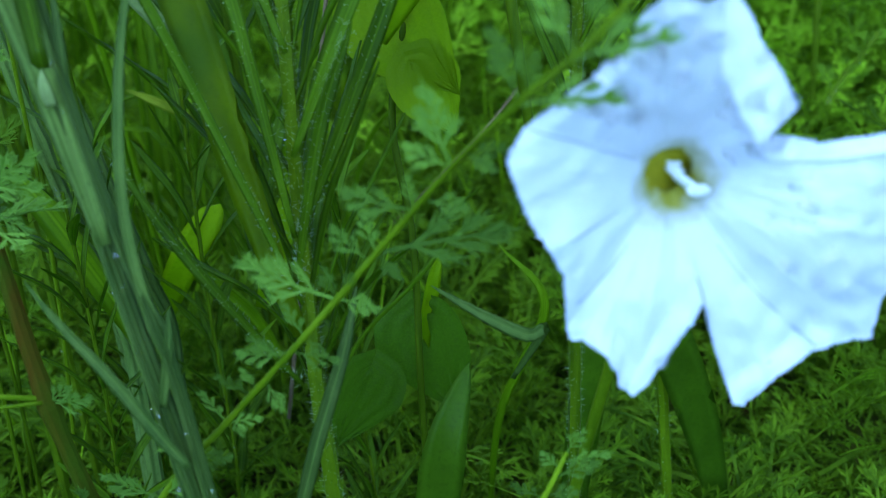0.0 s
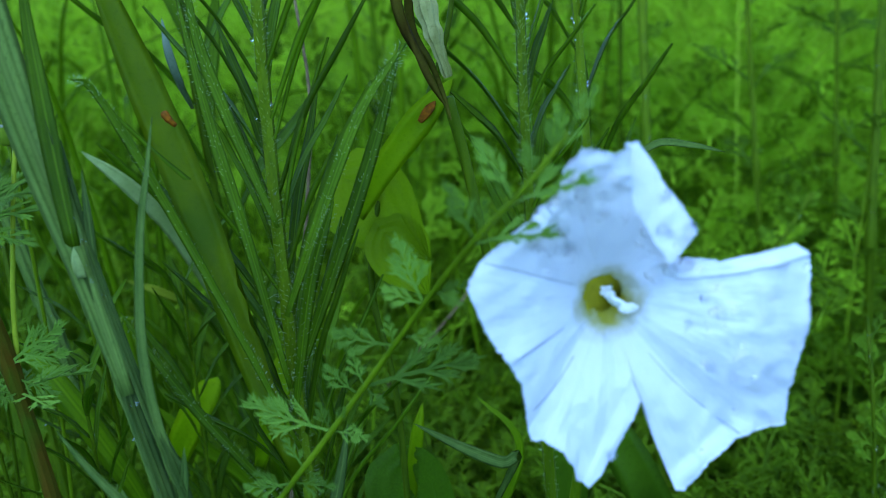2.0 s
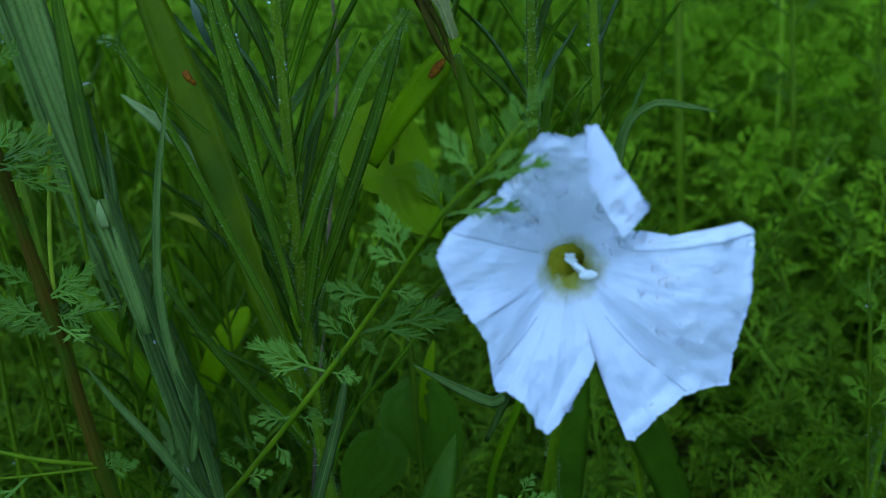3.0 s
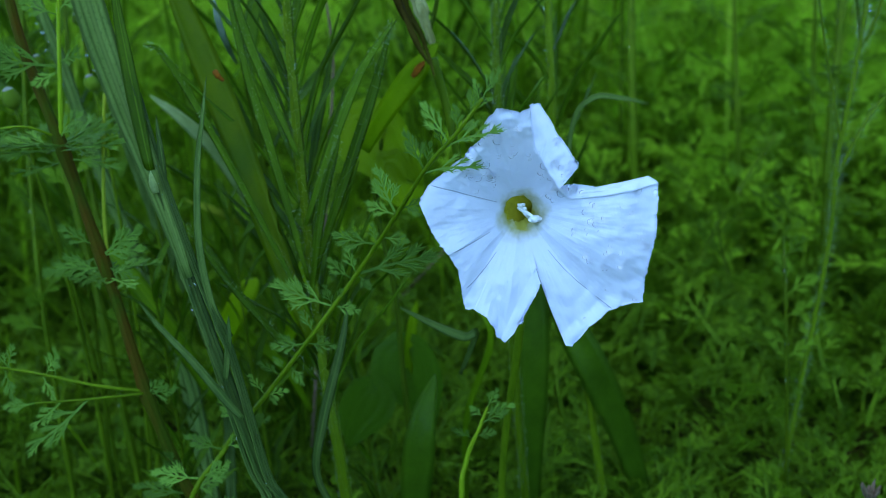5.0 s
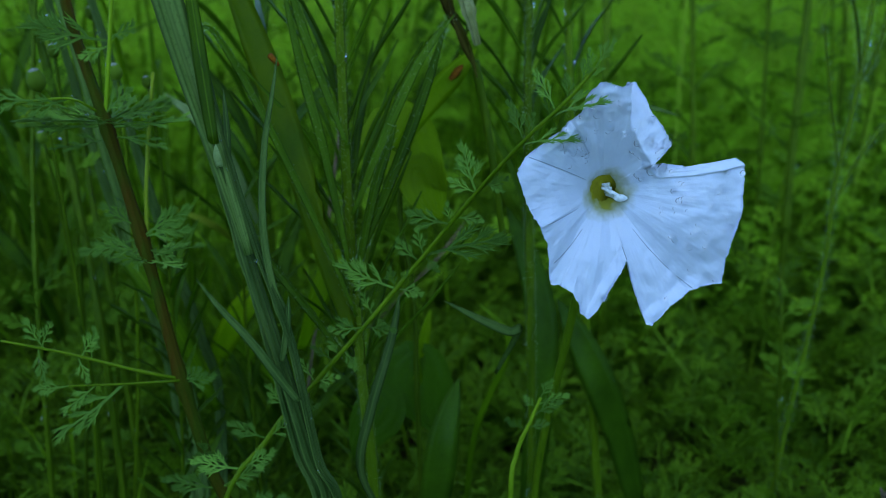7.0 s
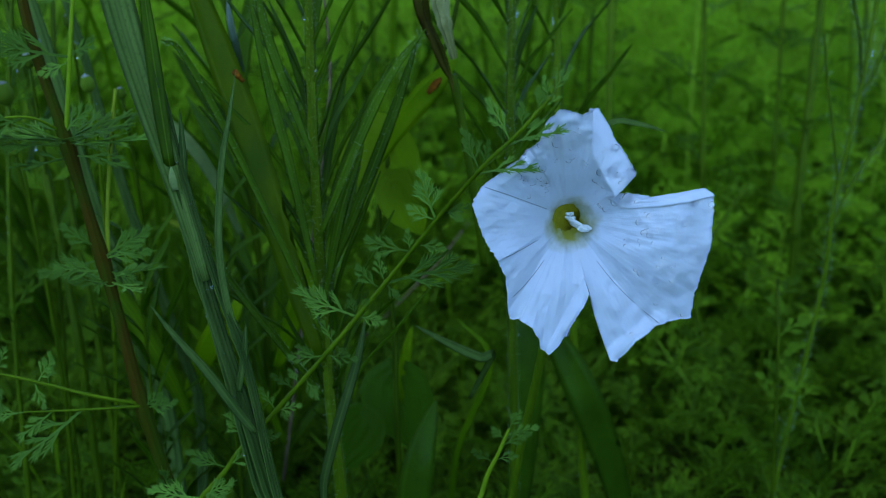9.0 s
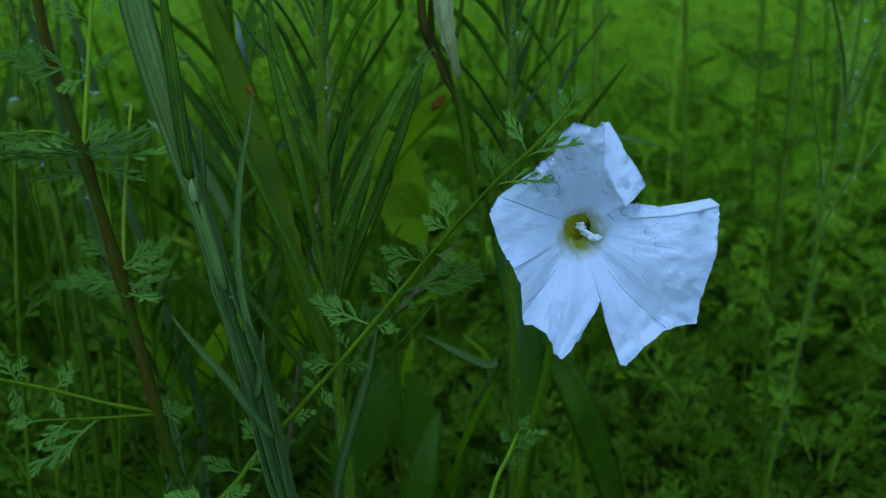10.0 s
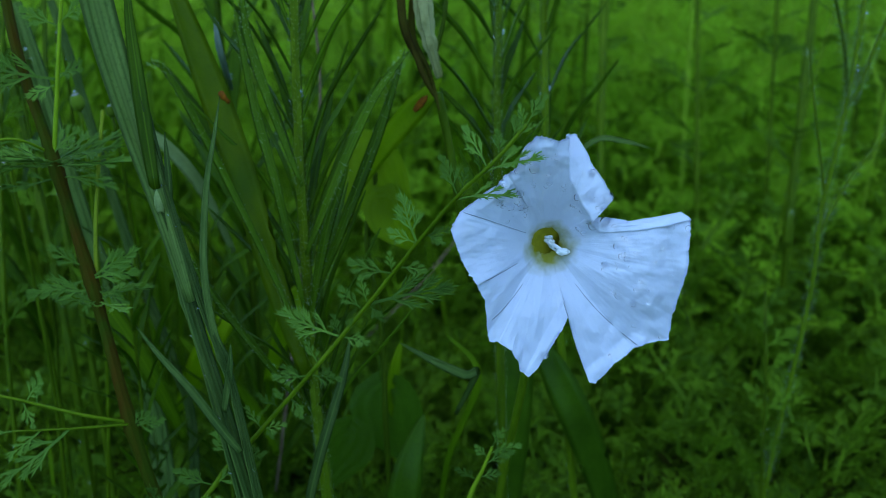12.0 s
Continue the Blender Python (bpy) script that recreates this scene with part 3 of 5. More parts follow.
# ---- ferny branch that crosses in front of the flower ----
def ferny_stem(plant, at, pts, r0, r1, mat, leaves, n=40, ridges=0.0, swell=()):
    """A stem and its divided leaves: (place along the stem, direction in the x-z plane in degrees, towards the viewer, length)."""
    loc = rel(pts, at)
    part("stem", tube("stem", loc, r0, r1, mat, n, 8, ridges, 0.1, swell), plant)
    c = spline(loc, 100)
    rng = random.Random(len(leaves) * 7 + int(1000 * abs(loc[-1].x)))
    for u, deg, fwd, ln in leaves:
        way = (math.cos(radians(deg)), -fwd, math.sin(radians(deg)))
        flat = (0.1, -0.5, 1) if fwd < 0.06 else (rng.uniform(-0.3, 0.3), -1, rng.uniform(0.0, 0.4))
        set_leaf(plant, rng.choice(YOUNG), c[int(u * 100)], way, ln * 1.15, flat, slim=0.75 if ln > 0.016 else 0.9)


def build_branch():
    at = (-0.1211, -0.0023, 0.0548)
    at = (at[0], at[1], 0.0)
    plant = thing("ferny_weed", at, "slender green ferny weed arching before the white flower", "weed", "ferny weeds")
    pts = [at, (-0.1211, 0.0117, 0.1071), (-0.1043, 0.0173, 0.1398), (-0.0888, 0.0201, 0.1579), (-0.0712, 0.0175, 0.1792), (-0.0552, 0.0156, 0.1992), (-0.0382, 0.0034, 0.2230), (-0.0265, -0.0177, 0.2409), (-0.0176, -0.0253, 0.2511), (-0.0102, -0.0270, 0.2602)]
    low = [(0.33, 115, 0.1, 0.0088), (0.335, 15, 0.2, 0.0081), (0.345, -70, 0.2, 0.0048), (0.375, 140, 0.1, 0.0081), (0.385, 120, 0.1, 0.0056), (0.39, -60, 0.2, 0.0072), (0.43, 178, 0.1, 0.0104), (0.425, 140, 0.1, 0.0081), (0.435, -5, 0.2, 0.0097), (0.45, 110, 0.1, 0.0081), (0.455, -40, 0.2, 0.0056), (0.5, 152, 0.1, 0.0187), (0.505, 105, 0.1, 0.0072), (0.5, -10, 0.2, 0.0081), (0.51, 60, 0.2, 0.0048)]
    middle = [(0.555, 130, 0.1, 0.0097), (0.56, 100, 0.1, 0.0088), (0.56, 12, 0.1, 0.0247), (0.57, -50, 0.2, 0.0065), (0.61, 160, 0.1, 0.0129), (0.615, 95, 0.1, 0.0065), (0.62, -8, 0.2, 0.0081), (0.665, 104, 0.1, 0.0145), (0.668, 150, 0.1, 0.0088), (0.672, 18, 0.2, 0.0081), (0.68, -30, 0.2, 0.0056), (0.765, 4, 0.05, 0.0150), (0.77, 110, 0.05, 0.0113), (0.78, 75, 0.1, 0.0065), (0.84, 14, 0.05, 0.0150)]
    high = [(0.845, 100, 0.05, 0.0065), (0.86, 118, 0.05, 0.0117), (0.895, 25, 0.05, 0.0065), (0.9, 92, 0.05, 0.0065), (0.95, 75, 0.05, 0.0072), (0.96, 30, 0.05, 0.0056), (1.0, 55, 0.05, 0.0081), (0.99, 100, 0.05, 0.0056), (0.22, 150, 0.1, 0.0129), (0.225, 40, 0.2, 0.0113), (0.27, 125, 0.1, 0.0104), (0.275, 10, 0.2, 0.0097), (0.17, 160, 0.2, 0.0153), (0.175, 30, 0.2, 0.0129)]
    ferny_stem(plant, at, pts, 0.00095, 0.0005, M_FSTEM, low + middle + high, 60)


build_branch()


# ---- reddish-stemmed ferny weed at the side ----
def whorl(plant, at, base, count, size, seed):
    """Leaves spreading level all round a joint."""
    rng = random.Random(seed)
    for i in range(count):
        a = 2 * math.pi * (i + rng.uniform(-0.3, 0.3)) / count
        set_leaf(plant, rng.choice(YOUNG), Vector(base) - Vector(at), (math.cos(a), math.sin(a), rng.uniform(-0.05, 0.3)), size * rng.uniform(0.7, 1.15), (rng.uniform(-0.3, 0.3), rng.uniform(-0.5, 0.1), 1))


def build_red_weed():
    at = (-0.1120, 0.0274, 0.0191)
    at = (at[0], at[1], 0.0)
    plant = thing("red_stemmed_weed", at, "ferny weed with a stiff reddish-brown stem", "weed", "ferny weeds")
    pts = [at, (-0.1187, 0.0277, 0.0974), (-0.1264, 0.0295, 0.1236), (-0.1349, 0.0324, 0.1536), (-0.1460, 0.0427, 0.1919), (-0.1602, 0.0544, 0.2356), (-0.1724, 0.0637, 0.2703), (-0.1801, 0.0737, 0.3077), (-0.1894, 0.0856, 0.3523)]
    ferny_stem(plant, at, pts, 0.0022, 0.0016, M_RED, ((0.62, 178, 0.05, 0.026), (0.62, 4, 0.05, 0.026), (0.625, 165, 0.05, 0.020), (0.622, 18, 0.05, 0.022), (0.618, -12, 0.05, 0.018), (0.617, 190, 0.05, 0.018), (0.63, 40, 0.2, 0.014),
                                                         (0.52, 190, 0.2, 0.019), (0.52, 30, 0.2, 0.020), (0.51, 172, 0.2, 0.015), (0.52, -100, 0.3, 0.010), (0.525, 10, 0.2, 0.017), (0.53, 140, 0.2, 0.013), (0.515, -20, 0.2, 0.012),
                                                         (0.37, 15, 0.2, 0.012), (0.37, 40, 0.2, 0.009), (0.2, 160, 0.2, 0.018), (0.2, 30, 0.2, 0.018), (0.22, 100, 0.2, 0.015), (0.14, 150, 0.2, 0.02), (0.15, 20, 0.2, 0.02)), 60, 0.12, (0.62, 0.52, 0.37))
    ferny_stem(plant, at, [(-0.1349, 0.0324, 0.1536), (-0.1475, 0.0238, 0.1601), (-0.1672, 0.0204, 0.1669), (-0.1862, 0.0167, 0.1724)], 0.0007, 0.0004, M_FSTEM, ((0.55, 75, 0.2, 0.0112), (0.6, 50, 0.2, 0.0100), (0.62, -70, 0.2, 0.0088), (0.78, 110, 0.2, 0.0112), (0.8, 60, 0.2, 0.0100), (0.82, -80, 0.2, 0.0100), (1.0, 160, 0.1, 0.01)), 24)
    ferny_stem(plant, at, [(-0.1350, 0.0304, 0.1539), (-0.1511, 0.0226, 0.1558), (-0.1672, 0.0178, 0.1570)], 0.0005, 0.0003, M_FSTEM, ((0.5, 215, 0.2, 0.0250), (0.75, 215, 0.2, 0.0125), (1.0, 180, 0.1, 0.0100)), 16)
    ferny_stem(plant, at, [(-0.1602, 0.0544, 0.2356), (-0.1583, 0.0588, 0.2598), (-0.1570, 0.0635, 0.2811), (-0.1552, 0.0692, 0.3023)], 0.0008, 0.0006, M_FSTEM, ((0.36, 165, 0.2, 0.0250), (0.36, 30, 0.3, 0.0112), (0.38, 10, 0.4, 0.0100), (0.34, 200, 0.3, 0.0100), (0.62, 150, 0.2, 0.0125), (0.64, 30, 0.2, 0.0125)), 20)
    ferny_stem(plant, at, [(-0.1621, 0.0552, 0.2386), (-0.1690, 0.0463, 0.2442), (-0.1848, 0.0409, 0.2432)], 0.0005, 0.0003, M_FSTEM, ((0.5, 190, 0.3, 0.0150), (0.8, 170, 0.2, 0.0150)), 16)
    whorl(plant, at, (-0.1602, 0.0544, 0.2356), 9, 0.027, 4)
    whorl(plant, at, (-0.1460, 0.0427, 0.1919), 7, 0.018, 5)
    part("side_stalk", tube("side_stalk", rel([(-0.1466, 0.0455, 0.1949), (-0.1472, 0.0503, 0.2128), (-0.1464, 0.0576, 0.2360), (-0.1455, 0.0627, 0.2511)], at), 0.0007, 0.0006, M_PALE, 16, 8), plant, "pale straight side stalk")


build_red_weed()


# ---- grey-green grass with clasping sheaths ----
def build_sheath_grass():
    at = (-0.0805, -0.0051, 0.0137)
    at = (at[0], at[1], 0.0)
    plant = thing("sheathed_grass", at, "grey-green grass culms wrapped in ribbed sheaths", "grass")
    cull = ([at, (-0.0828, 0.0028, 0.1125), (-0.0901, 0.0059, 0.1397), (-0.0982, 0.0103, 0.1676), (-0.1077, 0.0178, 0.1958), (-0.1171, 0.0263, 0.2273), (-0.1265, 0.0334, 0.2538), (-0.1351, 0.0405, 0.2803), (-0.1411, 0.0476, 0.3069), (-0.1446, 0.0543, 0.3317)],
            [at, (-0.0859, 0.0054, 0.1109), (-0.0942, 0.0100, 0.1396), (-0.1033, 0.0163, 0.1745), (-0.1120, 0.0239, 0.2030), (-0.1233, 0.0329, 0.2365), (-0.1337, 0.0405, 0.2651), (-0.1398, 0.0477, 0.2919)],
            [at, (-0.0800, 0.0010, 0.1136), (-0.0872, 0.0036, 0.1390), (-0.0958, 0.0106, 0.1766), (-0.1047, 0.0168, 0.1997), (-0.1141, 0.0243, 0.2277), (-0.1220, 0.0328, 0.2556)])
    for pts, r in zip(cull, (0.002, 0.0018, 0.0014)):
        part("culm", tube("culm", rel(pts, at), r * 1.15, r * 0.8, M_SHEATH, 60, 20, 0.2, 0.08, (0.55,)), plant)
        beads(plant, spline(rel(pts, at), 100), r, 12, int(r * 1e5), (0.0003, 0.0007), 0.3)
    for pts, w, lab in (([(-0.0953, 0.0119, 0.1816), (-0.1002, 0.0132, 0.1901), (-0.1035, 0.0175, 0.2101), (-0.1029, 0.0237, 0.2330), (-0.1006, 0.0276, 0.2478), (-0.0991, 0.0319, 0.2599)], 0.0024, ""),
                        ([(-0.0926, 0.0044, 0.1573), (-0.0975, 0.0050, 0.1634), (-0.1066, 0.0071, 0.1753), (-0.1168, 0.0100, 0.1859), (-0.1237, 0.0122, 0.1940)], 0.0028, ""),
                        ([(-0.1187, 0.0256, 0.2326), (-0.1215, 0.0295, 0.2509), (-0.1241, 0.0339, 0.2673), (-0.1263, 0.0379, 0.2821), (-0.1280, 0.0431, 0.3018)], 0.0045, ""),
                        ([(-0.1141, 0.0247, 0.2294), (-0.1147, 0.0264, 0.2394), (-0.1157, 0.0290, 0.2493)], 0.0020, ""),
                        ([(-0.0979, 0.0084, 0.1684), (-0.0960, 0.0106, 0.1803), (-0.0957, 0.0128, 0.1885)], 0.0022, "")):
        part("blade", blade("blade", rel(pts, at), w, M_HORSE if w > 0.004 else M_SHEATH, 20, 0.55, base=0.7, peak=0.3), plant, lab)
    # the loose upper sheath, open and keeled
    part("sheath", blade("sheath", rel([(-0.108, 0.0165, 0.2), (-0.1171, 0.0243, 0.2273), (-0.1265, 0.0314, 0.2538), (-0.1351, 0.0385, 0.2803), (-0.1411, 0.0456, 0.3069), (-0.1446, 0.0523, 0.3317), (-0.148, 0.06, 0.365)], at), 0.0098, M_SHEATH, 30, 0.7, hint=(0.4, -1, 0.2), base=0.3, peak=0.55, wave=0.05), plant, "loose grey-green sheath open along its length")
    part("ligule", blade("ligule", rel([(-0.1166, 0.0225, 0.2262), (-0.1172, 0.0222, 0.2298), (-0.1176, 0.0226, 0.2332)], at), 0.0024, M_WAN, 8, 0.5, base=0.8, peak=0.3), plant, "pale papery collar of the sheath")


build_sheath_grass()


def build_rear_sheaths():
    """A second bundle of sheathed culms leaning behind the red-stemmed weed."""
    at = (-0.142, 0.1, 0.0)
    plant = thing("sheathed_grass", at, "grey-green sheathed grass culms hung with raindrops, leaning", "grass")
    for k, (dx, dy, r) in enumerate(((0, 0.03, 0.0026), (0.008, 0.045, 0.0022), (-0.012, 0.05, 0.002))):
        pts = [at] + [(x + dx, 0.1 + dy + 0.02 * i / 6, z) for i, (x, z) in enumerate(((-0.155, 0.094), (-0.162, 0.128), (-0.173, 0.161), (-0.183, 0.194), (-0.191, 0.224), (-0.199, 0.256), (-0.207, 0.282)))]
        part("culm", tube("culm", rel(pts, at), r * 1.1, r * 0.75, M_SHEATH, 50, 16, 0.2, 0.1, (0.5,)), plant)
        beads(plant, spline(rel(pts, at), 100), r, 10, 40 + k, (0.0003, 0.0007), 0.35)


build_rear_sheaths()


# ---- narrow-leaved hairy weeds ----
def hairs(name, pts, r, ln, count, rng):
    """Fine stiff hairs standing off a stem."""
    c = spline(pts, 120)
    fr = frames_along(c, Vector((0.3, -1, 0.2)))
    verts, faces = [], []
    for _ in range(count):
        k = rng.randrange(1, 119)
        t, s, m = fr[k]
        a = rng.uniform(0, 2 * math.pi)
        o = (math.cos(a) * s + math.sin(a) * m)
        b = c[k].lerp(c[k + 1], rng.random()) + 0.9 * r * o
        side = o.cross(t) * 0.00008
        q = len(verts)
        verts += [b - side, b + side, b + t * 0.00006, b + o * ln * rng.uniform(0.6, 1.2) + t * ln * 0.3]
        faces += [(q, q + 1, q + 3), (q + 1, q + 2, q + 3), (q + 2, q, q + 3)]
    return mesh_of(name, verts, faces, M_HAIR, False)


def narrow_weed(name, label, pts, r, leaf_rows, mat=None, n=70, fuzz=2200):
    at = (pts[0][0], pts[0][1], 0.0)
    plant = thing(name, at, label, "weed", "narrow-leaved weeds")
    loc = rel([at] + list(pts[1:]), at)
    part("stem", tube("stem", loc, r * 1.2, r * 0.85, M_HSTEM, n, 14, 0.12), plant)
    if fuzz:
        tagged(part("stem_hairs", hairs("stem_hairs", loc, r, 0.0017, fuzz, random.Random(3)), plant), kind="stuff")
    c = spline(loc, 200)
    rng = random.Random(int(abs(at[0]) * 9000))
    beads(plant, c, r * 1.3, 26, 9, (0.0003, 0.0007), 0.3)
    for u, az, rise, ln, w in leaf_rows:
        o = c[int(min(0.999, u) * 200)]
        t = (c[min(200, int(u * 200) + 3)] - c[max(0, int(u * 200) - 3)]).normalized()
        az %= 360
        if 215 < az < 325:
            az = 215 - rng.uniform(0, 40) if az < 270 else 325 + rng.uniform(0, 40)
        out = Vector((math.cos(radians(az)), math.sin(radians(az)), 0))
        a = (t * math.sin(radians(rise)) + out * math.cos(radians(rise))).normalized()
        droop = rng.uniform(0.05, 0.3)
        q = [o, o + a * ln * 0.35 + t * ln * 0.05, o + a * ln * 0.7 - Vector((0, 0, droop * ln * 0.12)), o + a * ln - Vector((0, 0, droop * ln * 0.4))]
        part("leaf", blade("leaf", q, w, mat or M_HORSE, 14, rng.uniform(0.15, 0.4), hint=tuple(t * 0.8 - out * 0.6), wave=0.08, twist=rng.uniform(-40, 40)), plant)
    return plant, at


def leaf_spiral(rng, count, u0, u1, ln, w, rise=(45, 68)):
    return [(u0 + (u1 - u0) * (i + rng.random() * 0.6) / count, i * 137.5 + rng.uniform(-25, 25), rng.uniform(*rise), ln * rng.uniform(0.7, 1.2), w * rng.uniform(0.75, 1.2)) for i in range(count)]


def build_narrow_weeds():
    rng = random.Random(12)
    base = (-0.0689, 0.0509, 0.0603)
    w1, at = narrow_weed("narrow_leaved_weed", "upright hairy weed crowded with narrow green leaves", [base, (-0.0737, 0.0490, 0.1113), (-0.0772, 0.0536, 0.1477), (-0.0807, 0.0648, 0.1894), (-0.0835, 0.0764, 0.2329), (-0.0854, 0.0891, 0.2802), (-0.0876, 0.1071, 0.3279), (-0.0892, 0.1253, 0.3768)], 0.0019,
                         leaf_spiral(rng, 60, 0.22, 1.0, 0.065, 0.003, (48, 74)))
    # the large leaves that fan out to both sides
    for pts, w in (([(-0.0796, 0.0520, 0.1609), (-0.0898, 0.0571, 0.1916), (-0.1019, 0.0655, 0.2308), (-0.1124, 0.0729, 0.2584), (-0.1224, 0.0814, 0.2823), (-0.1308, 0.0895, 0.3009)], 0.0125),
                   ([(-0.0783, 0.0511, 0.1694), (-0.0926, 0.0533, 0.2044), (-0.1108, 0.0600, 0.2412), (-0.1239, 0.0658, 0.2628), (-0.1304, 0.0668, 0.2664)], 0.006),
                   ([(-0.0796, 0.0580, 0.1833), (-0.0667, 0.0611, 0.2142), (-0.0552, 0.0690, 0.2437), (-0.0467, 0.0779, 0.2694)], 0.0085),
                   ([(-0.0796, 0.0581, 0.2032), (-0.0682, 0.0601, 0.2299), (-0.0568, 0.0644, 0.2537), (-0.0447, 0.0708, 0.2698)], 0.0085)) + (
                   ([(-0.0812, 0.0660, 0.2249), (-0.0914, 0.0709, 0.2511), (-0.0991, 0.0769, 0.2732), (-0.1019, 0.0818, 0.2916)], 0.0075),
                   ([(-0.0790, 0.0512, 0.1774), (-0.0717, 0.0523, 0.2124), (-0.0641, 0.0561, 0.2343)], 0.0075),
                   ([(-0.0806, 0.0580, 0.1833), (-0.0895, 0.0640, 0.2253), (-0.0972, 0.0714, 0.2529), (-0.1051, 0.0824, 0.2860)], 0.008),
                   ([(-0.0781, 0.0443, 0.1516), (-0.0922, 0.0417, 0.1727), (-0.1067, 0.0446, 0.1913), (-0.1197, 0.0494, 0.2093)], 0.006)):
        wide = w * (0.8 if w > 0.01 else 0.46)
        leaf = part("leaf", blade("leaf", rel(pts, at), wide, M_HEART if w > 0.01 else M_HORSE, 22, 0.4, wave=0.1, peak=0.5, twist=rng.uniform(-35, 35)), w1)
        if w < 0.01:
            tagged(part("leaf_hairs", hairs("leaf_hairs", rel(pts, at), 0.4 * wide, 0.001, 260, rng), leaf), kind="stuff")
    # rust spot near the end of the widest leaf
    part("rust_spot", tube("rust_spot", rel([(-0.1064, 0.0641, 0.2564), (-0.1051, 0.0627, 0.2552), (-0.1036, 0.0632, 0.2534)], at), 0.0011, 0.0006, M_SPOT, 6, 7, 0.0, 0.5), w1, "small rust-brown spot on a leaf")
    base = (-0.0099, 0.1186, 0.0427)
    w2, at = narrow_weed("narrow_leaved_weed", "hairy weed with narrow dark leaves behind the flower", [base, (-0.0129, 0.1095, 0.1245), (-0.0146, 0.1162, 0.1883), (-0.0153, 0.1239, 0.2361), (-0.0147, 0.1352, 0.2784), (-0.0135, 0.1518, 0.3210), (-0.0124, 0.1644, 0.3681)], 0.0017, leaf_spiral(rng, 34, 0.3, 1.0, 0.055, 0.0042, (50, 76)))
    base = (0.0268, 0.1454, 0.0265)
    narrow_weed("narrow_leaved_weed", "hairy upright weed among the grass", [base, (0.0131, 0.1437, 0.1362), (0.0061, 0.1527, 0.2083), (0.0044, 0.1711, 0.2770), (0.0025, 0.1895, 0.3457)], 0.0017, leaf_spiral(rng, 18, 0.3, 1.0, 0.05, 0.0045, (50, 72)), fuzz=500)
    # the darker stand behind, one plant and its copies
    stand, at = narrow_weed("narrow_leaved_weed", "leafy dark green weed standing in shade", [(0, 0, 0), (0.004, 0.003, 0.12), (-0.006, 0.004, 0.26), (-0.012, 0, 0.42)], 0.0016, leaf_spiral(rng, 30, 0.1, 1.0, 0.085, 0.008, (45, 72)), n=40, fuzz=0)
    stand.matrix_basis = pose(-0.13, 0.2, 0, 0, 0, 40)
    for i in range(15):
        x, y = -0.06 - 0.42 * rng.random(), 0.3 + 0.55 * rng.random()
        low = i >= 10
        if low:
            x, y = -0.07 - 0.22 * rng.random(), 0.1 + 0.07 * rng.random()
        c = copy_thing(stand, pose(x, y, ground_height(x, y), rng.uniform(-7, 7), rng.uniform(-7, 7), rng.uniform(0, 360)))
        c.scale = (rng.uniform(0.35, 0.5) if low else rng.uniform(0.75, 1.15),) * 3


build_narrow_weeds()


# ---- vine leaves, withered bud, single leaves ----
def heart_leaf(name, size, mat, fold=0.25):
    """A heart-shaped leaf one size long, along +x, with sunken veins."""
    verts, faces = [], []
    n, m = 18, 10
    for i in range(n + 1):
        u = i / n
        x = u
        w = 0.42 * (math.sin(math.pi * min(1, u * 1.02) ** 0.55)) ** 0.9 * (1 - 0.15 * u) + 0.002
        for k in range(-m, m + 1):
            v = k / m
            back = -0.22 * (abs(v) ** 1.5) * max(0, 1 - u / 0.35)
            z = fold * abs(v) * w * 0.8 - 0.18 * u * u + 0.012 * math.cos(v * 16 + u * 10) + 0.02 * noise.noise(Vector((u * 4, v * 3, size * 90)))
            verts.append(Vector((x + back, v * w, z)) * size)
    wd = 2 * m + 1
    for i in range(n):
        for k in range(wd - 1):
            a = i * wd + k
            faces.append((a, a + 1, a + wd + 1, a + wd))
    return mesh_of(name, verts, faces, mat)


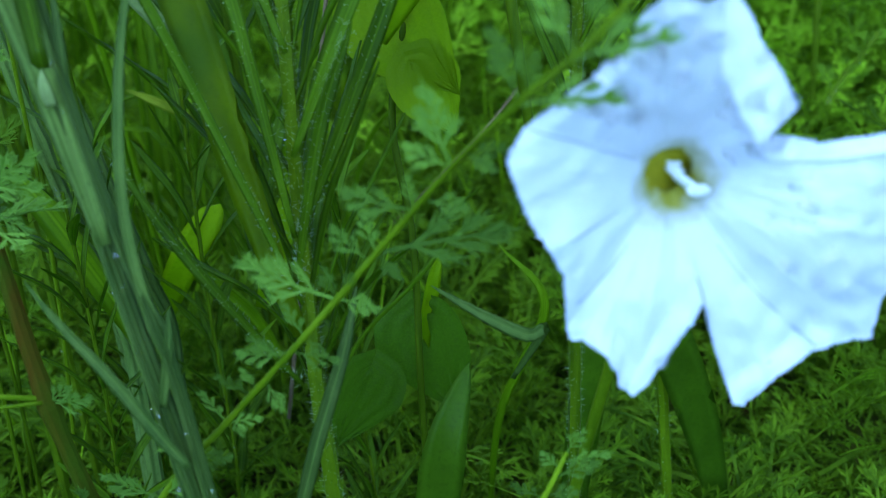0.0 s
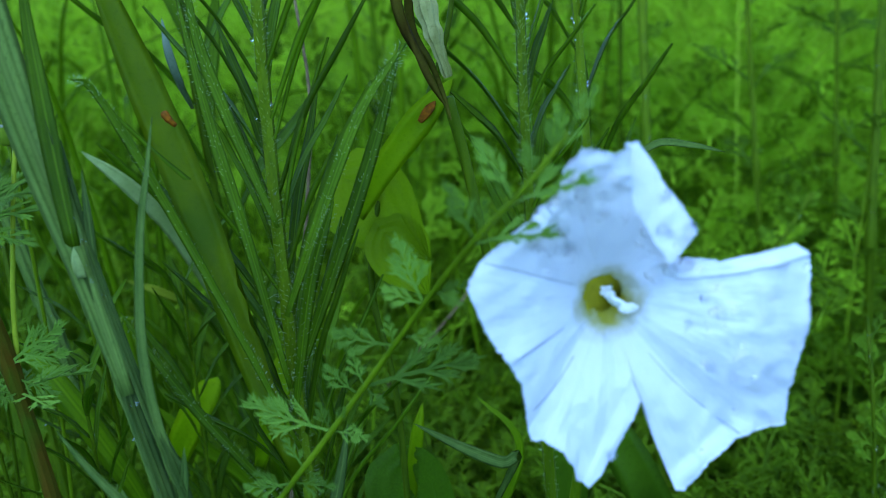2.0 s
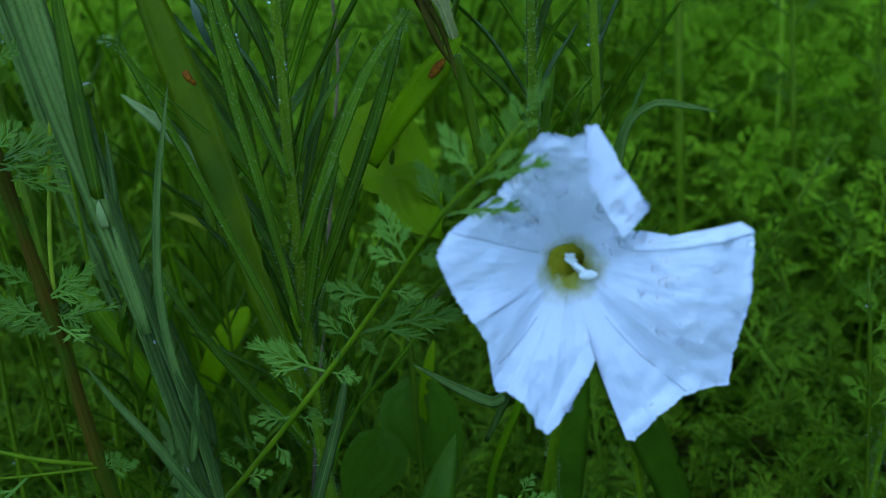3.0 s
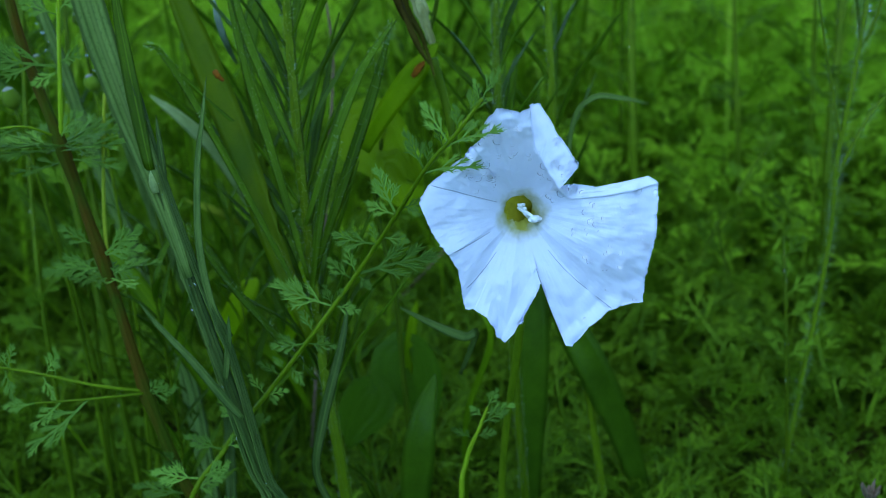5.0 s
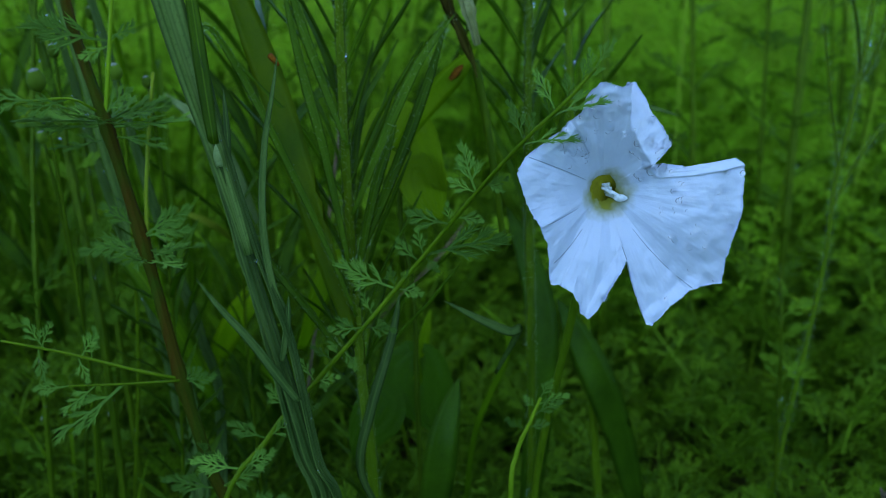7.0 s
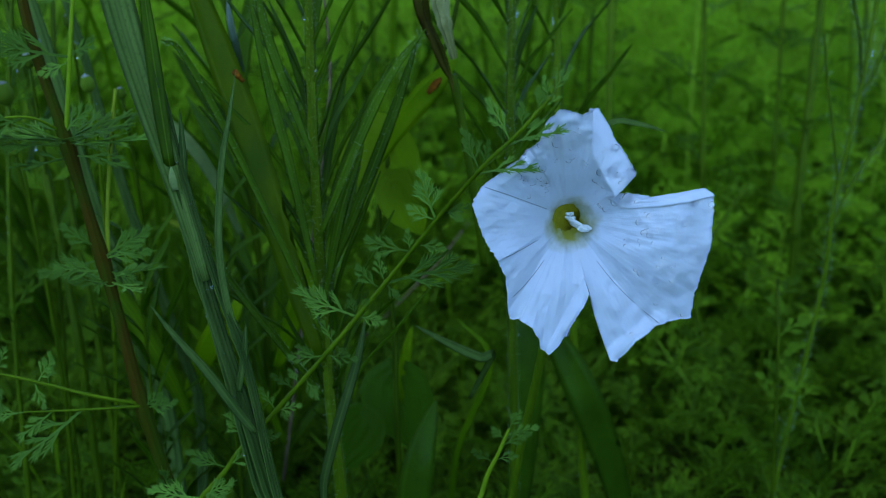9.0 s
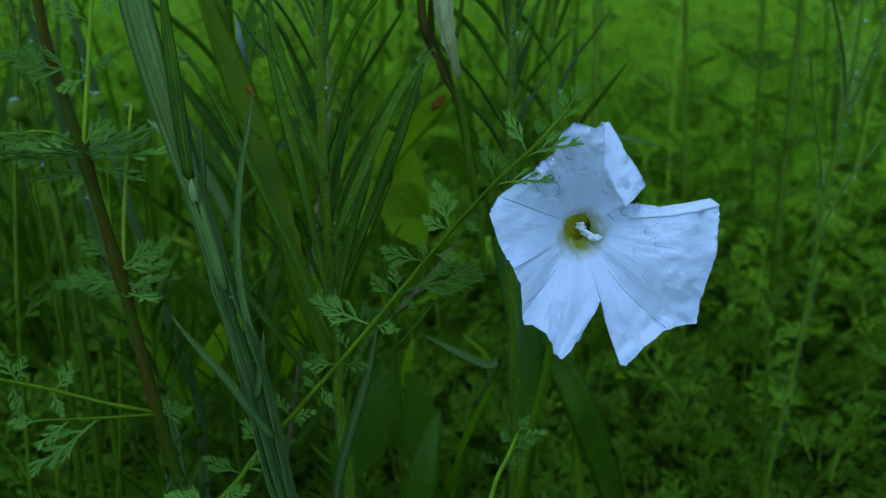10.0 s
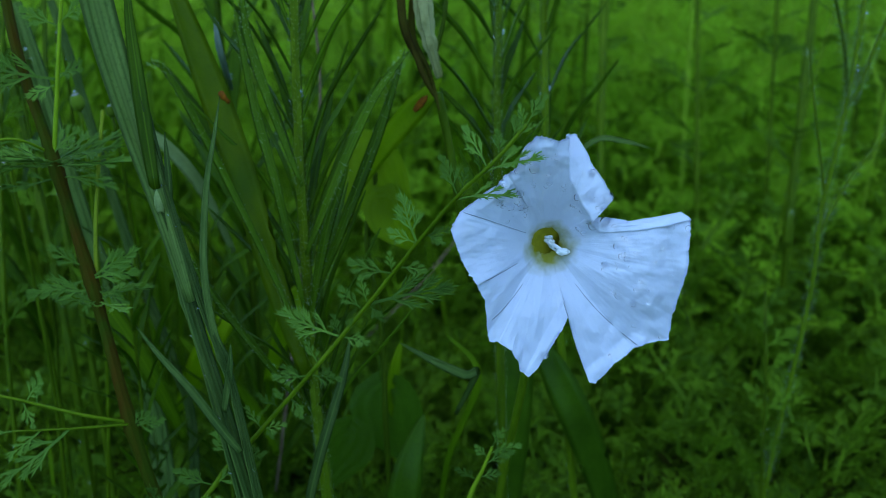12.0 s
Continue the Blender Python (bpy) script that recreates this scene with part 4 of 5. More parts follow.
def build_vine():
    at = (-0.0547, 0.1124, 0.0193)
    at = (at[0], at[1], 0.0)
    vine = thing("bindweed_vine", at, "thin climbing bindweed with heart-shaped green leaves", "vine")
    part("stem", tube("stem", rel([at, (-0.0587, 0.1128, 0.0982), (-0.0605, 0.1177, 0.1551), (-0.0659, 0.1222, 0.1914), (-0.0600, 0.1254, 0.2225), (-0.0445, 0.1273, 0.2488), (-0.0357, 0.1290, 0.2744), (-0.0336, 0.1368, 0.3037)], at), 0.0012, 0.0008, M_HSTEM, 50), vine)
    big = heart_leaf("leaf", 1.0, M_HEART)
    # same leaf in darker green: shade put into the lowest leaves' colour
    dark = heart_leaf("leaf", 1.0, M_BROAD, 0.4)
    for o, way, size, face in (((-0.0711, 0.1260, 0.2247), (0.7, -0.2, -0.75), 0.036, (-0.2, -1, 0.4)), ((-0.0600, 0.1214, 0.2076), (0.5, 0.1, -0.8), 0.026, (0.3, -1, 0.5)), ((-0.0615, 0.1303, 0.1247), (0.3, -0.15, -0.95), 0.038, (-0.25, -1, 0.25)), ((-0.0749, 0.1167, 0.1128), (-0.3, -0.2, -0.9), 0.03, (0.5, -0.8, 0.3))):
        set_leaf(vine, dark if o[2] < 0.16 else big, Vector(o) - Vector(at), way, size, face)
    # withered bud
    bud = thing("withered_flower", (-0.0479, 0.1128, 0.2913), "withered brown and green flower hanging from the vine", "flower")
    o = bud.location
    for pts, w, tw in (([(-0.0507, 0.1107, 0.2913), (-0.0477, 0.1014, 0.2757), (-0.0424, 0.0967, 0.2621), (-0.0376, 0.0956, 0.2502)], 0.0046, 160), ([(-0.0458, 0.1128, 0.2913), (-0.0466, 0.1044, 0.2716), (-0.0404, 0.1002, 0.2598), (-0.0359, 0.0975, 0.2459)], 0.0034, -120)):
        part("bract", blade("bract", rel(pts, o), w, M_SPENT, 16, 0.7, twist=tw), bud)
    part("petal_roll", tube("petal_roll", rel([(-0.0429, 0.1071, 0.2933), (-0.0412, 0.0998, 0.2778), (-0.0388, 0.0971, 0.2677), (-0.0360, 0.0965, 0.2577)], o), 0.0044, 0.0012, M_WITHER, 24, 14, 0.22, 0.35), bud, "pale limp rolled petals")
    part("stalk", tube("stalk", rel([(-0.0369, 0.1021, 0.2515), (-0.0334, 0.1028, 0.2348), (-0.0295, 0.1018, 0.2116), (-0.0249, 0.1038, 0.1803)], o), 0.0018, 0.0013, M_HSTEM, 18), bud)
    # leaf with a red end
    at = (-0.0682, 0.1133, 0.2159)
    leaf = thing("spotted_leaf", at, "yellow-green leaf with a rusty red tip", "leaf")
    part("blade", blade("blade", rel([(-0.0671, 0.1133, 0.2159), (-0.0593, 0.1114, 0.2282), (-0.0507, 0.1112, 0.2389), (-0.0432, 0.1114, 0.2473), (-0.0358, 0.1156, 0.2553)], at), 0.0088, M_LIME, 18, 0.2, base=0.5, peak=0.6), leaf)
    part("red_tip", blade("red_tip", rel([(-0.0460, 0.1099, 0.2439), (-0.0434, 0.1097, 0.2469), (-0.0409, 0.1115, 0.2496)], at), 0.0028, M_SPOT, 10, 0.2, base=0.5, peak=0.5), leaf, "rusty red patch at the leaf tip")


build_vine()


def single_leaf(name, label, pts, w, mat, **kw):
    ob = thing(name, pts[0], label, "leaf")
    part("blade", blade("blade", rel(pts, pts[0]), w, mat, 22, **kw), ob)
    return ob


def set_leaves(rows):
    for pts, w, mat, label in rows:
        single_leaf("leaf", label, pts, w, mat, base=0.4, peak=0.55, fold=0.3, wave=0.08)


def build_single_leaves():
    set_leaves((
        ([(-0.0111, 0.1479, 0.0180), (-0.0100, 0.1390, 0.0588), (-0.0069, 0.1367, 0.1041), (-0.0063, 0.1414, 0.1380), (-0.0132, 0.1493, 0.1663), (-0.0209, 0.1594, 0.1843)], 0.0135, M_BROAD, "broad glossy dark green leaf below the flower"),
        ([(0.0440, 0.1530, 0.0256), (0.0332, 0.1446, 0.0701), (0.0218, 0.1381, 0.1037), (0.0094, 0.1400, 0.1303), (0.0005, 0.1445, 0.1473)], 0.0145, M_BROAD, "broad glossy dark green leaf below the flower"),
        ([(-0.0574, 0.0829, 0.0177), (-0.0540, 0.0784, 0.0682), (-0.0509, 0.0775, 0.0958), (-0.0477, 0.0808, 0.1161), (-0.0426, 0.0902, 0.1318)], 0.0125, M_BROAD, "wet broad green leaf standing in the grass"),
        ([(-0.0300, 0.0629, 0.1439), (-0.0226, 0.0527, 0.1637), (-0.0262, 0.0478, 0.1649), (-0.0361, 0.0489, 0.1689), (-0.0486, 0.0525, 0.1745)], 0.0032, M_SHEATH, "thin curled grass leaf"),
        ([(0.0097, 0.1066, 0.1908), (0.0128, 0.1051, 0.2239), (0.0205, 0.1027, 0.2344), (0.0309, 0.1026, 0.2338), (0.0413, 0.1068, 0.2304)], 0.0022, M_SHEATH, "thin grass leaf curving over the flower"),
    ))
    set_leaves((
        ([(-0.0620, 0.1337, 0.0988), (-0.0591, 0.1287, 0.1190), (-0.0561, 0.1283, 0.1368), (-0.0537, 0.1310, 0.1470)], 0.0045, M_LIME, "upright pale green blade"),
        ([(-0.1059, 0.1124, 0.1354), (-0.0977, 0.1082, 0.1583), (-0.0922, 0.1117, 0.1712), (-0.0888, 0.1134, 0.1776)], 0.009, M_LIME, "small lime-green leaf catching the light"),
        ([(-0.1556, 0.1585, 0.1021), (-0.1477, 0.1532, 0.1199), (-0.1397, 0.1523, 0.1342), (-0.1333, 0.1554, 0.1445), (-0.1311, 0.1616, 0.1480)], 0.0115, M_LIME, "lime-green leaf catching the light in the grass"),
        ([(-0.1313, 0.1756, 0.1716), (-0.1401, 0.1615, 0.2034), (-0.1508, 0.1546, 0.2216), (-0.1665, 0.1564, 0.2344)], 0.0055, M_WAN, "pale arching grass leaf"),
        ([(-0.1487, 0.2306, 0.1471), (-0.1608, 0.2131, 0.1641), (-0.1792, 0.2136, 0.1718)], 0.0035, M_PALE, "pale thin grass leaf lying over"),
    ))
    set_leaves((
        ([(-0.1160, 0.1225, 0.2504), (-0.1152, 0.1096, 0.2600), (-0.1165, 0.1069, 0.2694), (-0.1179, 0.1093, 0.2784)], 0.0026, M_SHEEN, "folded grass leaf coloured with a pale bluish sheen"),
        ([(-0.1158, 0.1751, 0.0729), (-0.1264, 0.1708, 0.1007), (-0.1456, 0.1647, 0.1236), (-0.1565, 0.1667, 0.1352)], 0.006, M_BLADE, "slanting green grass leaf"),
        ([(-0.1427, 0.1192, 0.1064), (-0.1524, 0.1153, 0.1350), (-0.1692, 0.1162, 0.1649), (-0.1847, 0.1238, 0.1798)], 0.0085, M_BLADE, "long slanting green leaf"),
        ([(-0.0659, 0.0215, 0.1053), (-0.0756, 0.0218, 0.1256), (-0.0726, 0.0238, 0.1446), (-0.0653, 0.0303, 0.1691), (-0.0628, 0.0370, 0.1822)], 0.0034, M_SHEATH, "narrow curving grass blade"),
        ([(-0.0402, 0.1454, 0.0265), (-0.0354, 0.1220, 0.0938), (-0.0220, 0.1130, 0.1376), (-0.0356, 0.1177, 0.1551)], 0.003, M_BLADE, "thin bent grass blade"),
    ))


build_single_leaves()


def build_sprig_and_stalks():
    at = (-0.0270, 0.0134, 0.0749)
    at = (at[0], at[1], 0.0)
    plant = thing("ferny_weed", at, "short ferny sprig growing below the flower", "weed", "ferny weeds")
    ferny_stem(plant, at, [at, (-0.0272, 0.0153, 0.1130), (-0.0251, 0.0187, 0.1332), (-0.0205, 0.0205, 0.1441), (-0.0174, 0.0224, 0.1511)], 0.0011, 0.0005, M_FSTEM,
               ((0.66, 140, 0.2, 0.008), (0.68, 15, 0.2, 0.007), (0.8, 30, 0.2, 0.010), (0.88, 130, 0.2, 0.006), (0.92, 20, 0.2, 0.010), (1.0, 60, 0.1, 0.007)), 30)
    for pts, r, label in (([(-0.1269, 0.3677, 0.0200), (-0.1011, 0.3387, 0.0611), (-0.0740, 0.3281, 0.0923), (-0.0514, 0.3356, 0.1150), (-0.0328, 0.3623, 0.1332)], 0.0008, "thin dry brown stalk leaning in the grass"),
                          ([(-0.1175, 0.1737, 0.0549), (-0.0957, 0.1896, 0.2125), (-0.0927, 0.1935, 0.2435), (-0.0943, 0.1958, 0.2701), (-0.0967, 0.2003, 0.2861)], 0.0007, "thin dark dry stalk among the leaves")):
        ob = thing("dry_stalk", pts[0], label, "stalk")
        part("stalk", tube("stalk", rel(pts, pts[0]), r, r * 0.7, M_DRY, 24, 6, 0.0, 0.3), ob)


build_sprig_and_stalks()


def build_faded_head():
    """A small faded flower head low among the weeds."""
    at = (0.116, 0.062, 0.0)
    plant = thing("faded_flower_head", at, "small withered pinkish-brown flower head on a thin stalk", "flower")
    top = Vector((-0.003, -0.006, 0.095))
    part("stalk", tube("stalk", [Vector((0, 0, 0)), Vector((0.002, 0, 0.05)), top], 0.0008, 0.0006, M_HSTEM, 20, 6), plant)
    rng = random.Random(14)
    for i in range(8):
        a = 2 * math.pi * i / 8 + rng.uniform(-0.2, 0.2)
        out = Vector((math.cos(a), math.sin(a), 0))
        part("petal", blade("petal", [top, top + 0.0018 * out + Vector((0, 0, 0.003)), top + 0.003 * out + Vector((0, 0, 0.006 + rng.uniform(-0.002, 0.002)))], 0.002, M_FADED, 8, 0.5, hint=tuple(-out), base=0.5, peak=0.5), plant)


build_faded_head()


# ---- flower buds on thin stalks ----
def build_buds():
    prof = [(0, 0.001), (0.12, 0.55), (0.35, 0.95), (0.6, 1.0), (0.85, 0.8), (1.0, 0.62)]
    verts, faces = [], []
    for h, r in prof:
        for k in range(14):
            a = 2 * math.pi * k / 14
            rr = r * (1 - 0.06 * (k % 2))
            verts.append((0.42 * rr * math.cos(a), 0.42 * rr * math.sin(a), h))
    for i in range(len(prof) - 1):
        for k in range(14):
            a, b = i * 14 + k, i * 14 + (k + 1) % 14
            faces.append((a, b, b + 14, a + 14))
    cup = mesh_of("cup", verts, faces, M_BUD)
    bm = bmesh.new()
    bmesh.ops.create_icosphere(bm, subdivisions=3, radius=1)
    for v in bm.verts:
        v.co.z *= 0.45
        v.co *= 1 + 0.2 * noise.noise(v.co * 4)
    fluff = bpy.data.meshes.new("fluff")
    bm.to_mesh(fluff)
    bm.free()
    fluff.materials.append(M_FLUFF)
    for head, foot, size in (((-0.1971, 0.0992, 0.2405), (-0.1959, 0.0965, 0.1531), 0.0085), ((-0.1743, 0.1204, 0.2426), (-0.1920, 0.1177, 0.1551), 0.0066), ((-0.1651, 0.1297, 0.2386), (-0.1705, 0.1343, 0.1396), 0.005), ((-0.2056, 0.1429, 0.2493), (-0.2179, 0.1367, 0.1488), 0.006), ((-0.2028, 0.1141, 0.2190), (-0.1988, 0.1130, 0.1376), 0.005), ((-0.1966, 0.1674, 0.2633), (-0.2109, 0.1596, 0.1568), 0.006)):
        foot = (foot[0], foot[1] + 0.02, 0.0)
        bud = thing("flower_bud", foot, "small green bud with a fluffy white top on a thin stalk", "bud", "flower buds")
        h = Vector(head) - Vector(foot)
        part("stalk", tube("stalk", [Vector((0, 0, 0)), h * 0.5 + Vector((0.006, 0, 0)), h * 0.85 + Vector((0.003, 0, 0)), h], 0.0008, 0.0006, M_HSTEM, 24, 6), bud)
        c = part("bud_cup", cup, bud)
        c.location, c.scale = h, (size,) * 3
        c.rotation_euler = (0.2, -0.15, 0)
        f = part("fluffy_top", fluff, c, "white fluffy tip")
        f.location, f.scale = (0, 0, 0.97), (0.24,) * 3


build_buds()


# ---- tall ridged stems with ferny leaves behind, and the taller weeds round about ----
def ferny_weed(name, label, height, rng, stem_mat, r=0.0012, leaves=20, spread=0.045, lean=0.12):
    """One ferny weed at the origin, to be copied."""
    plant = thing(name, (0, 0, 0), label, "weed", "background ferny weeds")
    lx, ly = rng.uniform(-lean, lean), rng.uniform(-lean, lean)
    pts = [Vector((0, 0, -0.01)), Vector((lx * 0.2, ly * 0.2, height * 0.35)), Vector((lx * 0.5, ly * 0.5, height * 0.7)), Vector((lx, ly, height))]
    part("stem", tube("stem", pts, r, r * 0.5, stem_mat, 20, 8, 0.12, 0.05, (0.3, 0.5, 0.7)), plant)
    c = spline(pts, 100)
    for i in range(leaves):
        u = 0.12 + 0.88 * (i + rng.random()) / leaves
        a = i * 2.4 + rng.uniform(-0.5, 0.5)
        rise = rng.uniform(0.15, 0.9)
        way = Vector((math.cos(a), math.sin(a), rise))
        set_leaf(plant, rng.choice(FRONDS), c[min(100, int(u * 100))], way, 0.8 * spread * rng.uniform(0.6, 1.15) * (1.15 - 0.5 * u), Vector((0, 0, 1)) - 0.4 * way)
    return plant


def build_background_weeds():
    rng = random.Random(31)
    kinds = [ferny_weed("ferny_weed", "leafy green ferny weed in the meadow", h, rng, mat, r, lv, sp)
             for h, mat, r, lv, sp in ((0.34, M_FSTEM, 0.0013, 26, 0.05), (0.45, M_HSTEM, 0.0018, 28, 0.055), (0.24, M_FSTEM, 0.001, 24, 0.045), (0.55, M_HSTEM, 0.0022, 26, 0.06), (0.14, M_FSTEM, 0.0009, 20, 0.05))]
    first = [(0.14, 0.34), (0.05, 0.52), (0.3, 0.6), (0.32, 0.28), (0.2, 0.2)]
    for k, (x, y) in zip(kinds, first):
        k.matrix_basis = pose(x, y, 0, 0, 0, rng.uniform(0, 360))
    for i in range(118):
        y = 0.42 + 2.3 * rng.random() ** 1.5
        half = 0.44 * (y + 0.36) + 0.1
        x = rng.uniform(-half, half)
        if i >= 88:
            a, far = rng.uniform(0, 6.28), rng.uniform(0.75, 2.6)
            x, y = far * math.cos(a), far * math.sin(a)
        if i < 88 and x < -0.02 and y < 0.75:
            y += 0.9
        k = kinds[4 if y < 0.3 and rng.random() < 0.8 else rng.randrange(5)]
        if k in (kinds[1], kinds[3]) and y < 0.28:
            k = kinds[2]
        c = copy_thing(k, pose(x, y, ground_height(x, y), rng.uniform(-8, 8), rng.uniform(-8, 8), rng.uniform(0, 360)))
        c.scale = (rng.uniform(0.8, 1.2),) * 3


def build_slender_weeds():
    rng = random.Random(52)
    kind = ferny_weed("ferny_weed", "slender upright ferny weed with a green ribbed stem", 0.5, rng, M_HSTEM, 0.0014, 30, 0.032, 0.05)
    kind.matrix_basis = pose(0.25, 0.5, 0, 0, 0, 20)
    for i in range(19):
        x, y = 0.02 + 0.75 * rng.random(), 0.5 + 0.85 * rng.random()
        c = copy_thing(kind, pose(x, y, ground_height(x, y), rng.uniform(-7, 7), rng.uniform(-7, 7), rng.uniform(0, 360)))
        c.scale = (rng.uniform(0.75, 1.1),) * 3


build_background_weeds()
build_slender_weeds()


def build_tall_stems():
    rows = (([(0.0545, 0.3600, -0.0698), (0.0526, 0.3547, 0.0755), (0.0509, 0.3619, 0.1872), (0.0528, 0.3882, 0.2921), (0.0553, 0.4109, 0.3820)], 0.0028),
            ([(0.1674, 0.3674, -0.0763), (0.1657, 0.3591, 0.0565), (0.1673, 0.3636, 0.1564), (0.1782, 0.3890, 0.2548), (0.1880, 0.4122, 0.3443)], 0.0030),
            ([(0.1071, 0.1632, 0.0158), (0.1054, 0.1614, 0.0863), (0.1037, 0.1626, 0.1295), (0.1032, 0.1698, 0.1563)], 0.0009)) + (
            ([(0.0599, 0.3320, -0.0180), (0.0827, 0.3362, 0.0742), (0.1127, 0.3517, 0.1265), (0.1356, 0.3615, 0.1582)], 0.0013),
            ([(0.1414, 0.3296, -0.0538), (0.1182, 0.3295, 0.0362), (0.1047, 0.3399, 0.0820), (0.0996, 0.3463, 0.1093)], 0.0011),
            ([(-0.2146, 0.1186, 0.0427), (-0.2164, 0.1272, 0.1520), (-0.2187, 0.1488, 0.2326), (-0.2164, 0.1668, 0.2998)], 0.0012),
            ([(-0.1861, 0.1275, 0.0373), (-0.1919, 0.1318, 0.1305), (-0.2008, 0.1417, 0.1866), (-0.2101, 0.1526, 0.2274), (-0.2207, 0.1635, 0.2681), (-0.2322, 0.1803, 0.3114)], 0.0019),
            ([(-0.1819, 0.1454, 0.0265), (-0.1923, 0.1532, 0.1329), (-0.2017, 0.1624, 0.1866), (-0.2091, 0.1769, 0.2410), (-0.2133, 0.1980, 0.3001)], 0.0015))
    rng = random.Random(5)
    for pts, r in rows:
        at = (pts[0][0], pts[0][1], 0.0)
        plant = thing("tall_weed", at, "tall ribbed green weed stalk with small ferny leaves", "weed", "tall weed stalks")
        loc = rel([at] + list(pts), at)
        part("stem", tube("stem", loc, r, r * 0.8, M_HSTEM, 50, 10, 0.15, 0.05, (0.35, 0.55, 0.75)), plant)
        c = spline(loc, 100)
        for i in range(22):
            u = 0.2 + 0.78 * rng.random()
            a = rng.uniform(0, 6.28)
            set_leaf(plant, rng.choice(FRONDS), c[int(u * 100)], (math.cos(a), math.sin(a) * 0.6, rng.uniform(0.2, 1.0)), rng.uniform(0.007, 0.02), (rng.uniform(-0.4, 0.4), -0.6, 0.8))
        beads(plant, c, r, 14, int(r * 1e5) + len(pts))


def build_hairy_weed():
    """Forked stems with stiff hairs and raindrops."""
    at = (0.1, 0.165, 0.0)
    plant = thing("hairy_weed", at, "forked green weed stems with stiff pale hairs and raindrops", "weed", "tall weed stalks")
    for name, pts, r, fuzz in (("stem", [at, (0.108, 0.165, 0.059), (0.113, 0.165, 0.096), (0.118, 0.165, 0.129), (0.122, 0.165, 0.162), (0.123, 0.165, 0.192), (0.127, 0.165, 0.219), (0.13, 0.165, 0.243), (0.132, 0.166, 0.26), (0.134, 0.167, 0.284), (0.137, 0.17, 0.32)], 0.0013, 1500),
                               ("side_stem", [(0.129, 0.165, 0.237), (0.1335, 0.164, 0.245), (0.138, 0.163, 0.261), (0.145, 0.163, 0.283), (0.157, 0.164, 0.32)], 0.001, 420),
                               ("side_stem", [(0.1297, 0.165, 0.241), (0.129, 0.166, 0.249), (0.127, 0.167, 0.263), (0.121, 0.167, 0.284), (0.11, 0.168, 0.315)], 0.0009, 300),
                               ("side_stem", [(0.1225, 0.165, 0.182), (0.127, 0.163, 0.195), (0.134, 0.162, 0.21), (0.144, 0.162, 0.224), (0.15, 0.162, 0.238), (0.165, 0.163, 0.272)], 0.0008, 260),
                               ("side_leaf", [(0.1238, 0.165, 0.2), (0.121, 0.164, 0.214), (0.115, 0.163, 0.243), (0.112, 0.163, 0.262)], 0.0007, 120)):
        loc = rel(pts, at)
        stem = part(name, tube(name, loc, r, r * 0.75, M_HSTEM, 50, 10, 0.15, 0.08), plant)
        tagged(part("stem_hairs", hairs("stem_hairs", loc, r, 0.0026, fuzz, random.Random(int(r * 1e5))), stem), kind="stuff")
        beads(plant, spline(loc, 100), r, 20 if name == "stem" else 8, int(r * 1e5) + fuzz, (0.0002, 0.0005), 0.3 if name == "stem" else 0.05)


build_tall_stems()
build_hairy_weed()


# ---- grass tufts ----
def build_tufts():
    rng = random.Random(77)
    kinds = []
    for h, wd, cnt in ((0.26, 0.004, 11), (0.36, 0.0045, 10), (0.18, 0.0035, 12)):
        t = thing("grass_tuft", (0, 0, 0), "tuft of long green meadow grass", "grass", "grass tufts")
        for i in range(cnt):
            a = i * 2.4 + rng.uniform(-0.4, 0.4)
            o = Vector((math.cos(a), math.sin(a), 0))
            hh, sp = h * rng.uniform(0.6, 1.15), h * rng.uniform(0.08, 0.5)
            q = [0.006 * o, 0.006 * o + sp * 0.25 * o + Vector((0, 0, hh * 0.45)), sp * 0.65 * o + Vector((0, 0, hh * 0.85)), sp * o * 1.15 + Vector((0, 0, hh * rng.uniform(0.75, 1.05)))]
            part("blade", blade("blade", q, wd * rng.uniform(0.7, 1.2), M_BLADE, 12, 0.4, hint=tuple(Vector((0, 0, 1)) - 0.5 * o), base=0.7, peak=0.4, twist=rng.uniform(-60, 60)), t)
        kinds.append(t)
    for k, (x, y) in zip(kinds, ((-0.2, 0.3), (-0.1, 0.5), (-0.14, 0.28))):
        k.matrix_basis = pose(x, y, 0, 0, 0, rng.uniform(0, 360))
    for i in range(95):
        y = 0.4 + 2.2 * rng.random() ** 1.4
        half = 0.44 * (y + 0.36) + 0.1
        x = rng.uniform(-half, half)
        if i >= 75:
            a, far = rng.uniform(0, 6.28), rng.uniform(0.75, 2.6)
            x, y = far * math.cos(a), far * math.sin(a)
        elif x > 0.0 and y < 1.3:
            y += 1.1
        c = copy_thing(kinds[2] if y < 0.25 else rng.choice(kinds), pose(x, y, ground_height(x, y), rng.uniform(-6, 6), rng.uniform(-6, 6), rng.uniform(0, 360)))
        c.scale = (rng.uniform(0.8, 1.25),) * 3


build_tufts()


